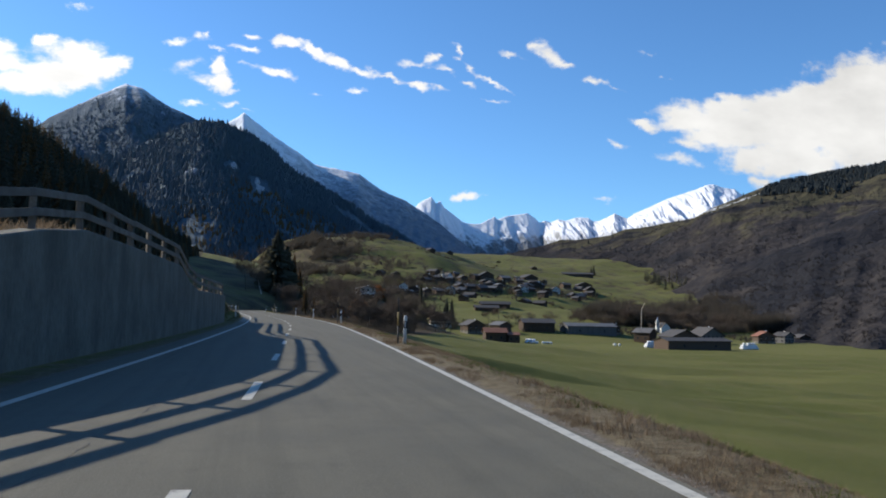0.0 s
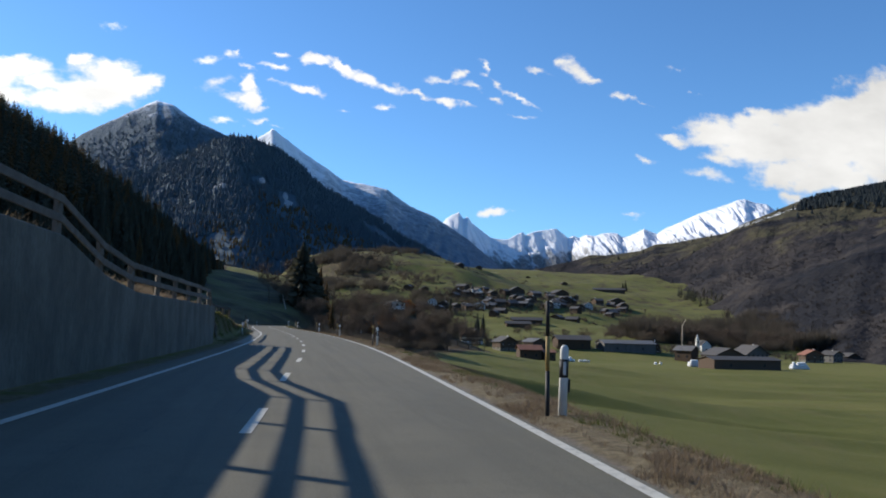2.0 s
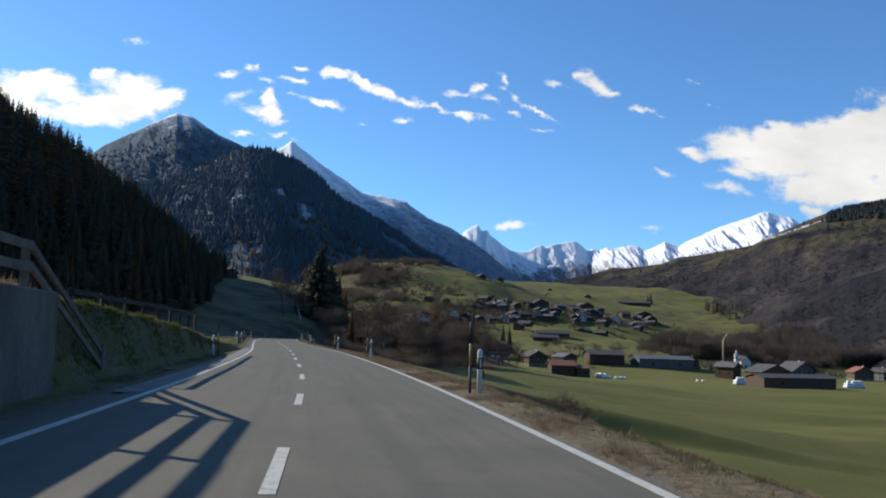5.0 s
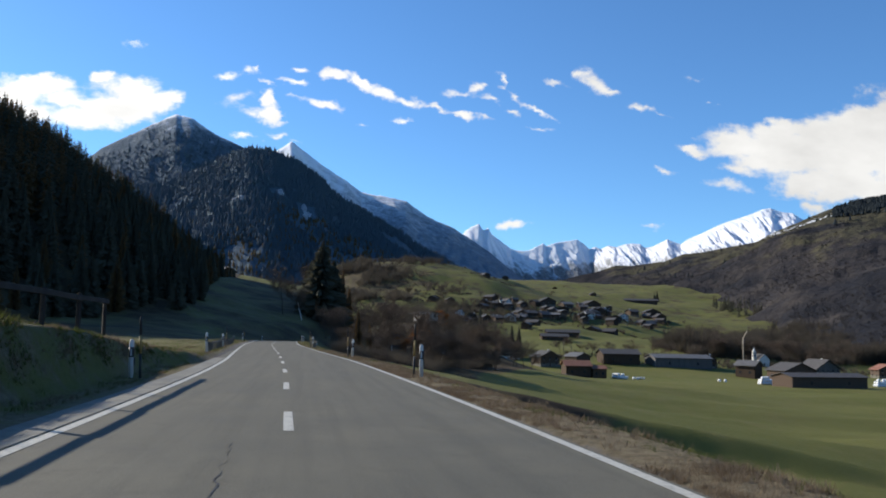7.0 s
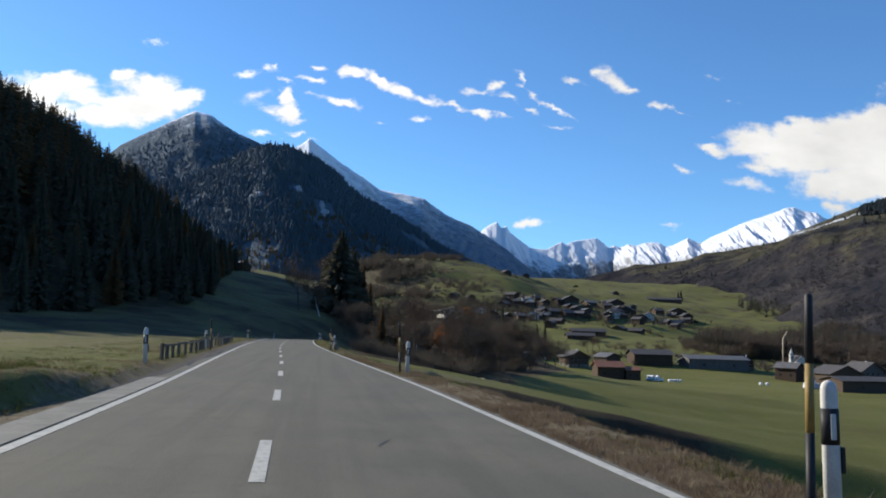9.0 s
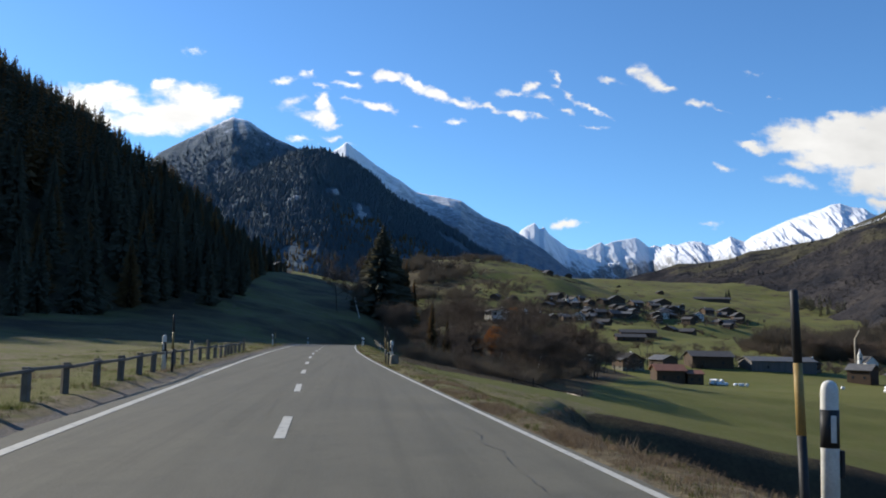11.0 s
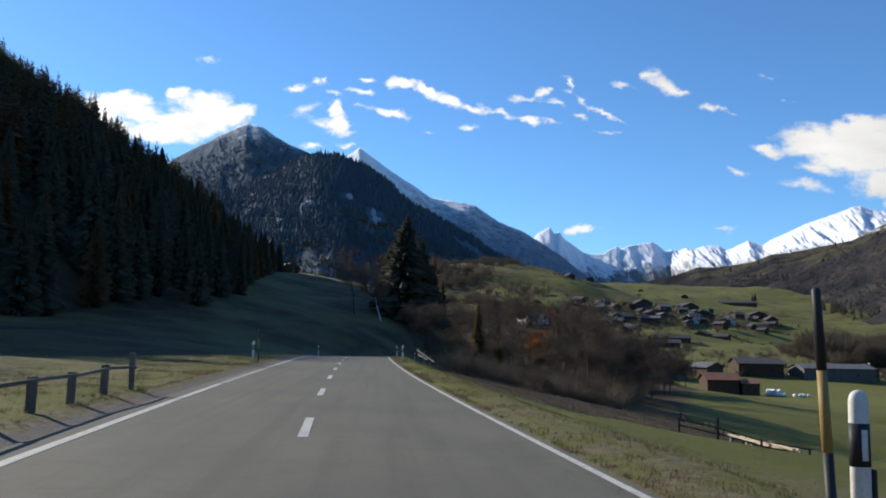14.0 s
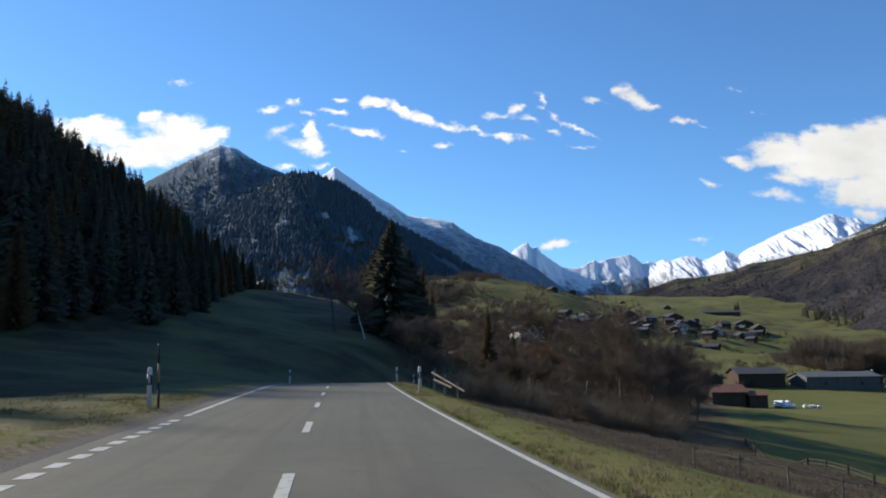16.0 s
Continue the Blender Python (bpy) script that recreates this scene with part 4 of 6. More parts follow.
def lathe(profile, sides=12, m=None):
    """A turned shape from (radius, height) pairs."""
    bm = bmesh.new()
    rings = []
    for r, z in profile:
        rings.append([bm.verts.new((r * math.cos(2 * math.pi * k / sides), r * math.sin(2 * math.pi * k / sides), z)) for k in range(sides)])
    for p, q in zip(rings, rings[1:]):
        for k in range(sides):
            f = bm.faces.new((p[k], p[(k + 1) % sides], q[(k + 1) % sides], q[k]))
            f.smooth = True
    bm.faces.new(rings[0][::-1]), bm.faces.new(rings[-1])
    if m is not None:
        bm.transform(m)
    return bm


def gz(x, y):
    return float(ground_z(x, y))


def along(y, off):
    """The place at that offset from the road's centre line."""
    c = float(centre(y))
    g = float(centre(y + 0.5) - centre(y - 0.5))
    n = math.sqrt(1 + g * g)
    return c + off / n, y - off * g / n


# ---- retaining wall and its fence ----
WALL = -4.18


def build_wall():
    ys = np.concatenate([np.arange(-3, 58.2, 0.5), [58.6]])
    c = centre(ys)
    top = wall_top(ys)
    prof = [(WALL, -0.3 + 0 * ys), (WALL, top + 0.03), (WALL - 0.03, top + 0.06), (WALL - 0.40, top + 0.06), (WALL - 0.42, top + 0.03), (WALL - 0.42, -0.3 + 0 * ys)]
    v = np.stack([np.stack([c + o, ys, z], -1) for o, z in prof], 1)
    n = len(prof)
    f = grid_faces(len(ys), n).tolist()
    me = bpy.data.meshes.new("retaining_wall")
    me.from_pydata(v.reshape(-1, 3).tolist(), [], f + [list(range(n)), list(range((len(ys) - 1) * n, len(ys) * n))[::-1]])
    me.materials.append(CONCRETE)
    ob = tagged(new("retaining_wall", me), "cast concrete retaining wall along the roadside, in shade", "wall", kind="structure")
    bm = bmesh.new()
    bm.from_mesh(me)
    bmesh.ops.recalc_face_normals(bm, faces=bm.faces[:])
    bm.to_mesh(me)
    bm.free()
    return ob


build_wall()


def post_and_rail(name, label, pts, height, rails, post_w, rail_h, mat, tall=()):
    """A timber fence along ground points (x, y, z): posts, and rails at those shares of the height."""
    root = empty(name, Matrix.Translation(pts[0]))
    o = Vector(pts[0])
    rnd = random.Random(len(pts))
    for i, p in enumerate(pts):
        p = Vector(p) - o
        lean = Vector((rnd.uniform(-0.02, 0.02), rnd.uniform(-0.02, 0.02), 0)) * height
        h = height * (1.5 if i in tall else 1.0) + rnd.uniform(0, 0.05)
        part("post", beam(p - Vector((0, 0, 0.25)), p + lean + Vector((0, 0, h)), post_w, post_w, 0.01), mat, root)
    for a, b in zip(pts, pts[1:]):
        a, b = Vector(a) - o, Vector(b) - o
        d = (b - a).normalized() * 0.04
        for r in rails:
            side = Vector((post_w * 0.5 + 0.022, 0, 0))
            part("rail", beam(a + side + Vector((0, 0, height * r + rnd.uniform(-0.02, 0.02))) - d, b + side + Vector((0, 0, height * r + rnd.uniform(-0.02, 0.02))) + d, 0.04, rail_h, 0.008), mat, root)
    return tagged(root, label, "fence")


fy = [3.2, 5.9, 8.5, 11.2, 13.85, 17.0, 20.1, 22.8, 25.4, 28.1, 31.0, 34.3, 37.4, 40.7, 44.3, 47.5, 50.7, 54.0, 57.4]
pts = [(float(centre(y)) + WALL - 0.2, float(y), float(wall_top(y)) + 0.06) for y in fy]
post_and_rail("roadside_fence", "weathered wooden two-rail fence on top of a concrete wall", pts, 0.76, (0.45, 0.92), 0.13, 0.15, OLD_WOOD)
# its end comes down beside the wall
last = Vector(pts[-1])
end = empty("sloping_handrail", Matrix.Translation(last))
lowx, lowy = along(63.2, -4.5)
low = Vector((lowx, lowy, gz(lowx, lowy) + 0.25)) - last
for k in (0.4, 0.72):
    part("rail", beam((0.05, 0.05, k), low + Vector((0, 0, k - 0.55)), 0.05, 0.13), OLD_WOOD, end)
part("post", beam(low - Vector((0, 0, 0.9)), low + Vector((0, 0, 0.35)), 0.12, 0.12), OLD_WOOD, end)
tagged(end, "weathered wooden handrail sloping down to the bank", "handrail")

# rail fence on the grass bank
pts = []
for k in range(9):
    x, y = along(62.5 + 2.9 * k, -5.1)
    pts.append((x, y, 1.18))
post_and_rail("bank_fence", "dark weathered wooden rail fence on a grass bank", pts, 0.84, (0.92,), 0.09, 0.12, DARK_FENCE)

# low fence further on
pts = []
for k in range(23):
    x, y = along(108.4 + 1.8 * k, -3.85 - 0.08 * math.sin(k * 0.7))
    pts.append((x, y, gz(x, y)))
post_and_rail("field_fence", "low weathered wooden fence between verge and field", pts, 0.5, (0.93,), 0.11, 0.055, OLD_WOOD, tall=(12, 14, 22))

# fences on the slope below the road
pts = [(x, y, gz(x, y)) for x, y in ((8.9, 172.0), (9.7, 170.9), (10.6, 170.0), (11.6, 169.2), (12.8, 168.4), (14.2, 167.6), (15.8, 167.0), (17.6, 166.5), (19.6, 166.0))]
post_and_rail("slope_fence", "dark weathered wooden fence on the slope below the road", pts[5:], 0.78, (0.6, 0.92), 0.085, 0.065, DARK_FENCE, tall=(1,))
post_and_rail("wire_fence", "thin grey stakes with one thin pole along the scrub", pts[:6], 0.55, (0.92,), 0.045, 0.03, OLD_WOOD)
pts = [(x, y, gz(x, y)) for x, y in [(35.2 - 1.15 * k, 222 - 4.05 * k) for k in range(14)]]
post_and_rail("slope_fence", "dark weathered wooden fence on the slope below the road", pts, 0.62, (0.5, 0.9), 0.1, 0.08, DARK_FENCE)
rnd = random.Random(4)
for k in range(9):
    a = Vector((22.5 + rnd.uniform(-0.5, 0.5) - 0.36 * k, 180.5 + rnd.uniform(-0.6, 0.6) - 1.35 * k, 0))
    b = a + Vector((rnd.uniform(-0.9, 0.2), rnd.uniform(-3.4, -2.2), 0))
    a.z, b.z = gz(a.x, a.y) + 0.5 + 0.07 * (k % 4), gz(b.x, b.y) + 0.5 + 0.07 * (k % 3)
    plank = empty("fence_plank", Matrix.Translation(a))
    part("board", beam((0, 0, 0), b - a, 0.18, 0.09), PALE_WOOD, plank)
    if k % 2 == 0:
        part("trestle", beam((0, 0, 0.02), (0, 0, -0.75), 0.09, 0.09), PALE_WOOD, plank)
        part("trestle", beam(b - a + Vector((0, 0, 0.02)), b - a - Vector((0, 0, 0.75)), 0.09, 0.09), PALE_WOOD, plank)
    tagged(plank, "pale sawn plank lying on a collapsed fence", "plank", group="pile of planks")


# ---- marker posts and snow poles ----
def delineator(m, sided=True):
    root = empty("delineator_post", m)
    prof = [(0.062, -0.2), (0.062, 0.6), (0.06, 0.885), (0.056, 0.915), (0.046, 0.938), (0.030, 0.953), (0.008, 0.96)]
    flat = Matrix.Diagonal((1.0, 0.72, 1.0, 1.0))
    body = part("body", lathe(prof, 14, flat), WHITE_PLASTIC, root)
    part("band", lathe([(0.0645, 0.515), (0.064, 0.765)], 14, flat), BLACK_PLASTIC, root, "black plastic band")
    part("reflector", box(-0.02, 0.02, -0.052, -0.046, 0.55, 0.73, 0.003), REFLECTOR, root, "white reflector strip")
    if sided:
        part("wildlife_reflector", box(0.062, 0.09, -0.03, 0.03, 0.32, 0.5, 0.006), BLACK_PLASTIC, body)
    return tagged(root, "white roadside marker post with black band and reflector", "marker post", group="roadside marker posts")


def snow_pole(m, h=1.56):
    root = empty("snow_pole", m)
    part("lower_shaft", lathe([(0.032, -0.2), (0.03, h * 0.39)], 10), BLACK_PLASTIC, root, "black painted foot of the pole")
    part("middle_shaft", lathe([(0.0305, h * 0.39), (0.029, h * 0.69)], 10), YELLOW_PAINT, root, "yellow painted middle of the pole")
    part("upper_shaft", lathe([(0.029, h * 0.69), (0.027, h * 0.99), (0.012, h)], 10), BLACK_PLASTIC, root, "black painted top of the pole")
    return tagged(root, "wooden snow pole painted black and yellow", "snow pole", group="snow poles")


first_post = first_pole = None
rnd = random.Random(9)
for y, off, pole in ((-12, 4.15, 1), (28.7, 4.05, 1), (60.9, 4.0, 1), (86.0, 3.85, 1), (105.75, 3.75, 1), (134.85, 3.47, 1), (180.5, 3.65, 0), (201.5, 3.7, 0), (222, 3.8, 0), (83.6, -3.95, 2), (104.0, -3.7, 0), (124.0, -3.75, 2), (170.3, -4.05, 2), (205.5, -3.6, 0)):
    x, yy = along(y, off)
    lean = (rnd.uniform(-1.2, 1.2), rnd.uniform(-1.5, 1.5))
    m = pose(x, yy, gz(x, yy), lean[0], lean[1], rnd.uniform(-8, 8))
    first_post = first_post or delineator(m)
    if first_post.matrix_basis != m:
        copy_thing(first_post, m)
    if pole:
        x, yy = along(y - 0.1, off - 0.24 if pole == 1 else off + 0.24)
        m = pose(x, yy, gz(x, yy), rnd.uniform(-1.5, 1.5), rnd.uniform(-2.5, 0.5), 0)
        first_pole = first_pole or snow_pole(m)
        if first_pole.matrix_basis != m:
            copy_thing(first_pole, m)
x, y = along(134.08, 3.29)
stake = snow_pole(pose(x, y, gz(x, y), 1.5, -3.0, 0), 1.34)
tagged(stake, "weathered snow pole leaning against a stone marker", "snow pole", group="snow poles")
x, y = along(134.4, 3.54)
bm = bmesh.new()
arch = [(-0.16, -0.2), (0.16, -0.2), (0.165, 0.34), (0.15, 0.43), (0.1, 0.5), (0.0, 0.53), (-0.1, 0.5), (-0.15, 0.43), (-0.165, 0.34)]
front, rear = ([bm.verts.new((px, py, pz)) for px, pz in arch] for py in (-0.1, 0.1))
bm.faces.new(front), bm.faces.new(rear[::-1])
for i in range(len(arch)):
    j = (i + 1) % len(arch)
    bm.faces.new((front[i], rear[i], rear[j], front[j]))
bmesh.ops.recalc_face_normals(bm, faces=bm.faces[:])
bmesh.ops.bevel(bm, geom=bm.edges[:], offset=0.015, segments=2, affect="EDGES")
stone = empty("milestone", pose(x, y, gz(x, y) - 0.12, 0, 2, 12))
part("block", bm, OLD_STONE, stone)
tagged(stone, "short rounded pale stone marker on the grass verge", "milestone")
# broken handrail by the culvert
x, y = along(187, 5.0)
rail = empty("culvert_handrail", Matrix.Translation((x, y, gz(x, y))))
part("top_rail", beam((0.0, 2.2, 0.85), (0.9, -3.0, 0.1), 0.05, 0.06), OLD_WOOD, rail)
part("lower_rail", beam((0.1, 2.2, 0.5), (0.6, -1.0, 0.2), 0.06, 0.08), OLD_WOOD, rail)
for k, h in ((2.1, 1.0), (0.2, 0.75), (-2.0, 0.45)):
    part("post", beam((0.15 + (2 - k) * 0.15, k, -0.4), (0.15 + (2 - k) * 0.15, k, h), 0.09, 0.09), OLD_WOOD, rail)
tagged(rail, "broken wooden handrail tilting over a culvert", "handrail")


# ---- houses ----
def house(name, label, x, y, turn, w, d, h, wall, roof, pitch=0.5, over=0.9, floors=2, cols=3, plinth=None, chimney=True, windows=GLASS, sink=1.5, balcony=None, door=DARK_WOOD, category="house"):
    """A gabled building: w across the gable front (towards -y), d deep, h to the eaves."""
    z = min(gz(x + dx, y + dy) for dx in (-w / 2, w / 2) for dy in (-d / 2, d / 2)) * 0.5 + gz(x, y) * 0.5
    root = empty(name, pose(x, y, z, 0, 0, turn))
    rise = w / 2 * pitch
    bm = bmesh.new()
    pr = [(-w / 2, -sink), (w / 2, -sink), (w / 2, h), (0, h + rise), (-w / 2, h)]
    a, b = [bm.verts.new((px, -d / 2, pz)) for px, pz in pr], [bm.verts.new((px, d / 2, pz)) for px, pz in pr]
    bm.faces.new(a), bm.faces.new(b[::-1])
    for i in range(5):
        j = (i + 1) % 5
        bm.faces.new((a[i], b[i], b[j], a[j])[::-1])
    part("wall", bm, wall, root)
    if plinth:
        part("plinth", box(-w / 2 - 0.06, w / 2 + 0.06, -d / 2 - 0.06, d / 2 + 0.06, -sink, h * 0.32), plinth, root)
    bm = bmesh.new()
    t, oy = 0.22, d / 2 + over
    for s in (-1, 1):
        ex, ez = s * (w / 2 + over), h - over * pitch
        prof = [(0, h + rise + 0.02), (ex, ez + 0.02), (ex, ez + t), (0, h + rise + t + 0.03)]
        a, b = [bm.verts.new((px, -oy, pz)) for px, pz in prof], [bm.verts.new((px, oy, pz)) for px, pz in prof]
        bm.faces.new(a), bm.faces.new(b)
        for i in range(4):
            bm.faces.new((a[i], b[i], b[(i + 1) % 4], a[(i + 1) % 4]))
    bmesh.ops.recalc_face_normals(bm, faces=bm.faces[:])
    roof_ob = part("roof", bm, roof, root)
    if chimney:
        part("chimney", box(w * 0.16, w * 0.16 + 0.7, 0.5, 1.2, h, h + rise + 0.7, 0.03), PLASTER if roof is not ROOF_METAL else GREY_PANEL, roof_ob)
    step = h / floors
    for f in range(floors):
        wh = min(1.25, step * 0.5)
        zb = step * f + step * 0.36
        for c in range(cols):
            cx = -w / 2 + w * (c + 0.5) / cols
            if f == 0 and c == cols // 2 and door:
                part("door", box(cx - 0.5, cx + 0.5, -d / 2 - 0.1, -d / 2 + 0.05, 0.0, min(2.05, step * 0.85), 0.01), door, root)
                continue
            win = part("window", box(cx - 0.5, cx + 0.5, -d / 2 - 0.08, -d / 2 + 0.05, zb, zb + wh), windows, root)
            part("sill", box(cx - 0.6, cx + 0.6, -d / 2 - 0.16, -d / 2 + 0.02, zb - 0.1, zb - 0.02), PLASTER, win)
        for sx in (-1, 1):
            for c in range(2):
                cy = -d / 4 + c * d / 2
                part("window", box(min(sx * w / 2, sx * (w / 2 + 0.08)), max(sx * w / 2, sx * (w / 2 + 0.08)), cy - 0.5, cy + 0.5, zb, zb + wh), windows, root)
    if balcony:
        zb = h * 0.52
        bal = part("balcony", box(-w / 2, w / 2, -d / 2 - 1.1, -d / 2, zb - 0.15, zb, 0.01), balcony, root)
        part("railing", box(-w / 2, w / 2, -d / 2 - 1.12, -d / 2 - 1.05, zb, zb + 0.9, 0.01), balcony, bal)
    return tagged(root, label, category)


def shed(name, label, x, y, turn, w, d, h, wall, roof, **more):
    return house(name, label, x, y, turn, w, d, h, wall, roof, floors=1, chimney=False, cols=more.pop("cols", 1), category=more.pop("category", "barn"), **more)


rnd = random.Random(21)
# the hillside village: place and width across the front
VILLAGE = [
    (131, 735, 9, 0), (141, 731, 10, 1), (147, 711, 9, 1), (161, 719, 8, 1), (188, 829, 8, 1), (176, 738, 9, 0), (209, 822, 9, 1), (192, 769, 9, 1),
    (204, 776, 11, 1), (216, 775, 12, 1), (229, 779, 10, 2), (243, 854, 18, 1), (249, 815, 11, 1), (239, 790, 8, 2), (274, 885, 13, 2), (254, 776, 9, 1),
    (262, 783, 11, 0), (300, 846, 15, 1), (287, 779, 12, 2), (318, 838, 10, 0), (350, 890, 12, 1), (338, 826, 15, 1), (364, 852, 12, 1),
]
for k in range(26):
    x, y, w, kind = VILLAGE[rnd.randint(0, 22)]
    VILLAGE.append((x + rnd.uniform(8, 20) * rnd.choice((-1, 1)), y + rnd.uniform(6, 22) * rnd.choice((-1, 1)), rnd.uniform(6.0, 9.0), rnd.choice((1, 1, 1, 2))))
for x, y, w, kind in VILLAGE:
    w *= 0.86
    turn = rnd.uniform(-35, 35) + (90 if rnd.random() < 0.45 else 0)
    h = rnd.uniform(4.0, 5.6)
    if kind == 1:
        house("chalet", "dark sun-burnt timber chalet with grey stone roof", x, y, turn, w, w * rnd.uniform(0.9, 1.3), h, DARK_WOOD, ROOF_STONE, rnd.uniform(0.42, 0.55), plinth=CONCRETE, balcony=DARK_WOOD if rnd.random() < 0.5 else None)
    elif kind == 0:
        house("village_house", "white plastered village house with grey roof", x, y, turn, w, w * rnd.uniform(0.9, 1.2), h, PLASTER, ROOF_STONE, rnd.uniform(0.42, 0.6))
    else:
        house("chalet", "brown timber chalet with pale sheet-metal roof", x, y, turn, w, w * rnd.uniform(0.9, 1.2), h, BROWN_WOOD, ROOF_METAL, rnd.uniform(0.35, 0.45), plinth=CONCRETE)
for k in range(22):
    x, y = 120 + 270 * rnd.random(), 700 + 190 * rnd.random()
    y += 0.28 * (x - 250)
    w = rnd.uniform(6, 10)
    shed("hay_barn", "small dark log hay barn on the slope", x, y, rnd.uniform(-60, 60), w, w * 1.1, rnd.uniform(3.0, 4.4), DARK_WOOD, ROOF_STONE, pitch=0.45, over=0.7)
house("large_barn", "large dark timber barn with broad stone roof", 335, 980, 12, 20, 16, 7.5, DARK_WOOD, ROOF_STONE, 0.4, plinth=CONCRETE, chimney=False, cols=5, category="barn")
house("large_barn", "large dark timber barn with broad stone roof", 392, 936, -8, 18, 15, 7, DARK_WOOD, ROOF_STONE, 0.4, plinth=CONCRETE, chimney=False, cols=4, category="barn")
shed("long_barn", "long low stable on the upper pasture", 478, 1165, 74, 15, 46, 4.5, BROWN_WOOD, ROOF_STONE, pitch=0.34, over=1.2)
shed("long_barn", "long low dark barn on the pasture", 192, 645, 80, 9, 24, 3.6, DARK_WOOD, ROOF_STONE, pitch=0.42)
shed("long_barn", "long low dark barn on the pasture", 174, 608, 82, 8, 18, 3.2, DARK_WOOD, ROOF_STONE, pitch=0.42)
for x, y, w in ((213, 1005, 9), (258, 1085, 8), (430, 1230, 9), (402, 1330, 7), (330, 1290, 6)):
    shed("alpine_hut", "small dark wooden hay hut standing alone on the pasture", x, y, rnd.uniform(-30, 30), w, w, 3.2, DARK_WOOD, ROOF_STONE, pitch=0.5)
shed("field_hut", "dark wooden hut at the forest edge above the field", -39, 490, 30, 8, 9, 3.4, DARK_WOOD, ROOF_STONE, pitch=0.5)


def chapel(x, y, turn, w, d, h, tower_h, label):
    root = house("chapel", label, x, y, turn, w, d, h, PLASTER, ROOF_STONE, 0.95, 0.3, 1, 1, chimney=False, category="chapel")
    tw = w * 0.3
    tower = part("tower", box(-tw / 2 - w * 0.62, tw / 2 - w * 0.62, -tw / 2, tw / 2, -1.5, tower_h), PLASTER, root)
    part("spire", lathe([(tw * 0.78, tower_h), (tw * 0.4, tower_h + tw * 0.8), (0.05, tower_h + tw * 2.0)], 8, Matrix.Translation((-w * 0.62, 0, 0))), PLASTER if tower_h > 7.5 else ROOF_STONE, tower, "pointed white spire" if tower_h > 7.5 else "")
    for f in (-1, 1):
        part("bell_window", box(-w * 0.62 - 0.35, -w * 0.62 + 0.35, -tw / 2 - 0.06, -tw / 2 + 0.02, tower_h - 2.2 + f * 0.0, tower_h - 0.8) if f < 0 else box(-w * 0.62 - tw / 2 - 0.06, -w * 0.62 - tw / 2 + 0.02, -0.35, 0.35, tower_h - 2.2, tower_h - 0.8), GLASS, tower)
    return root


chapel(192, 822, 25, 8, 12, 4.6, 7.0, "small white village chapel with a slender bell tower")
chapel(277, 520, -5, 6.5, 10, 4.2, 7.6, "white plastered chapel with a pointed white spire")

# near hamlet at the meadow's edge
house("flat_roof_house", "white two-storey house with dark low roof among bare trees", 50, 384, 8, 7.4, 9, 4.6, PLASTER, ROOF_STONE, 0.2, 1.5, 2, 3, chimney=True, plinth=DARK_WOOD)
house("balcony_house", "brown timber house with pale orange wall and balcony", 113, 500, -6, 13, 10, 5.5, BROWN_WOOD, ROOF_TILE, 0.45, 1.0, 2, 4, plinth=PLASTER, balcony=PALE_WOOD)
house("hillside_house", "pale plastered house half hidden by trees", 30, 560, 10, 8, 9, 5.0, PLASTER, ROOF_STONE, 0.5)
house("hillside_house", "pale plastered house half hidden by trees", 52, 600, -15, 9, 9, 5.0, PLASTER, ROOF_STONE, 0.5)
shed("red_roof_barn", "old dark timber barn with rusty red sheet roof", 122.5, 412, 84, 10, 11, 5.2, DARK_WOOD, ROOF_TILE, pitch=0.4, over=0.8, sink=2.5)
shed("lean_to", "dark timber lean-to beside the red-roofed barn", 131.5, 409, 84, 8, 6, 4.2, DARK_WOOD, ROOF_TILE, pitch=0.3, over=0.5, sink=2.5)
shed("small_barn", "weathered barn with pale grey roof", 146, 478, 20, 9, 10, 4.6, BROWN_WOOD, ROOF_METAL, pitch=0.4)
house("hamlet_house", "dark timber farmhouse at the meadow edge", 126, 470, 12, 11, 10, 5.2, DARK_WOOD, ROOF_STONE, 0.5, plinth=CONCRETE)
shed("stable", "long grey-clad cattle shed with pale metal roof", 204, 480, 88, 15, 32, 5.4, GREY_PANEL, ROOF_METAL, pitch=0.24, over=0.7, cols=3)
shed("stable", "dark boarded cattle shed with stone roof", 172, 486, 85, 13, 20, 5.8, DARK_WOOD, ROOF_STONE, pitch=0.35, cols=3)
house("hamlet_house", "dark timber farmhouse with white ground floor", 224, 486, -20, 9, 9, 4.8, DARK_WOOD, ROOF_STONE, 0.5, plinth=CONCRETE)
shed("field_barn", "long low brown timber barn with grey roof on the meadow", 212, 368, 97, 12, 37, 4.6, BROWN_WOOD, ROOF_STONE, pitch=0.22, over=0.7, cols=2)
shed("grey_roof_shed", "dark wooden shed with pale sheet roof", 226, 446, 35, 9, 10, 6.5, DARK_WOOD, ROOF_METAL, pitch=0.5)
shed("brown_barn", "broad brown timber barn with low roof", 236, 425, 5, 17, 14, 5.2, BROWN_WOOD, ROOF_STONE, pitch=0.42)
house("farmhouse", "large grey farmhouse with gable windows", 272, 456, 8, 16, 13, 5.2, GREY_PANEL, ROOF_STONE, 0.6, 1.2, 2, 5)
house("hamlet_house", "brown timber house with stone roof at the meadow", 322, 470, -12, 11, 10, 5.0, BROWN_WOOD, ROOF_TILE, 0.5, plinth=CONCRETE)
house("hamlet_house", "grey house with stone roof at the meadow", 344, 480, 15, 9, 9, 5.0, GREY_PANEL, ROOF_STONE, 0.5)
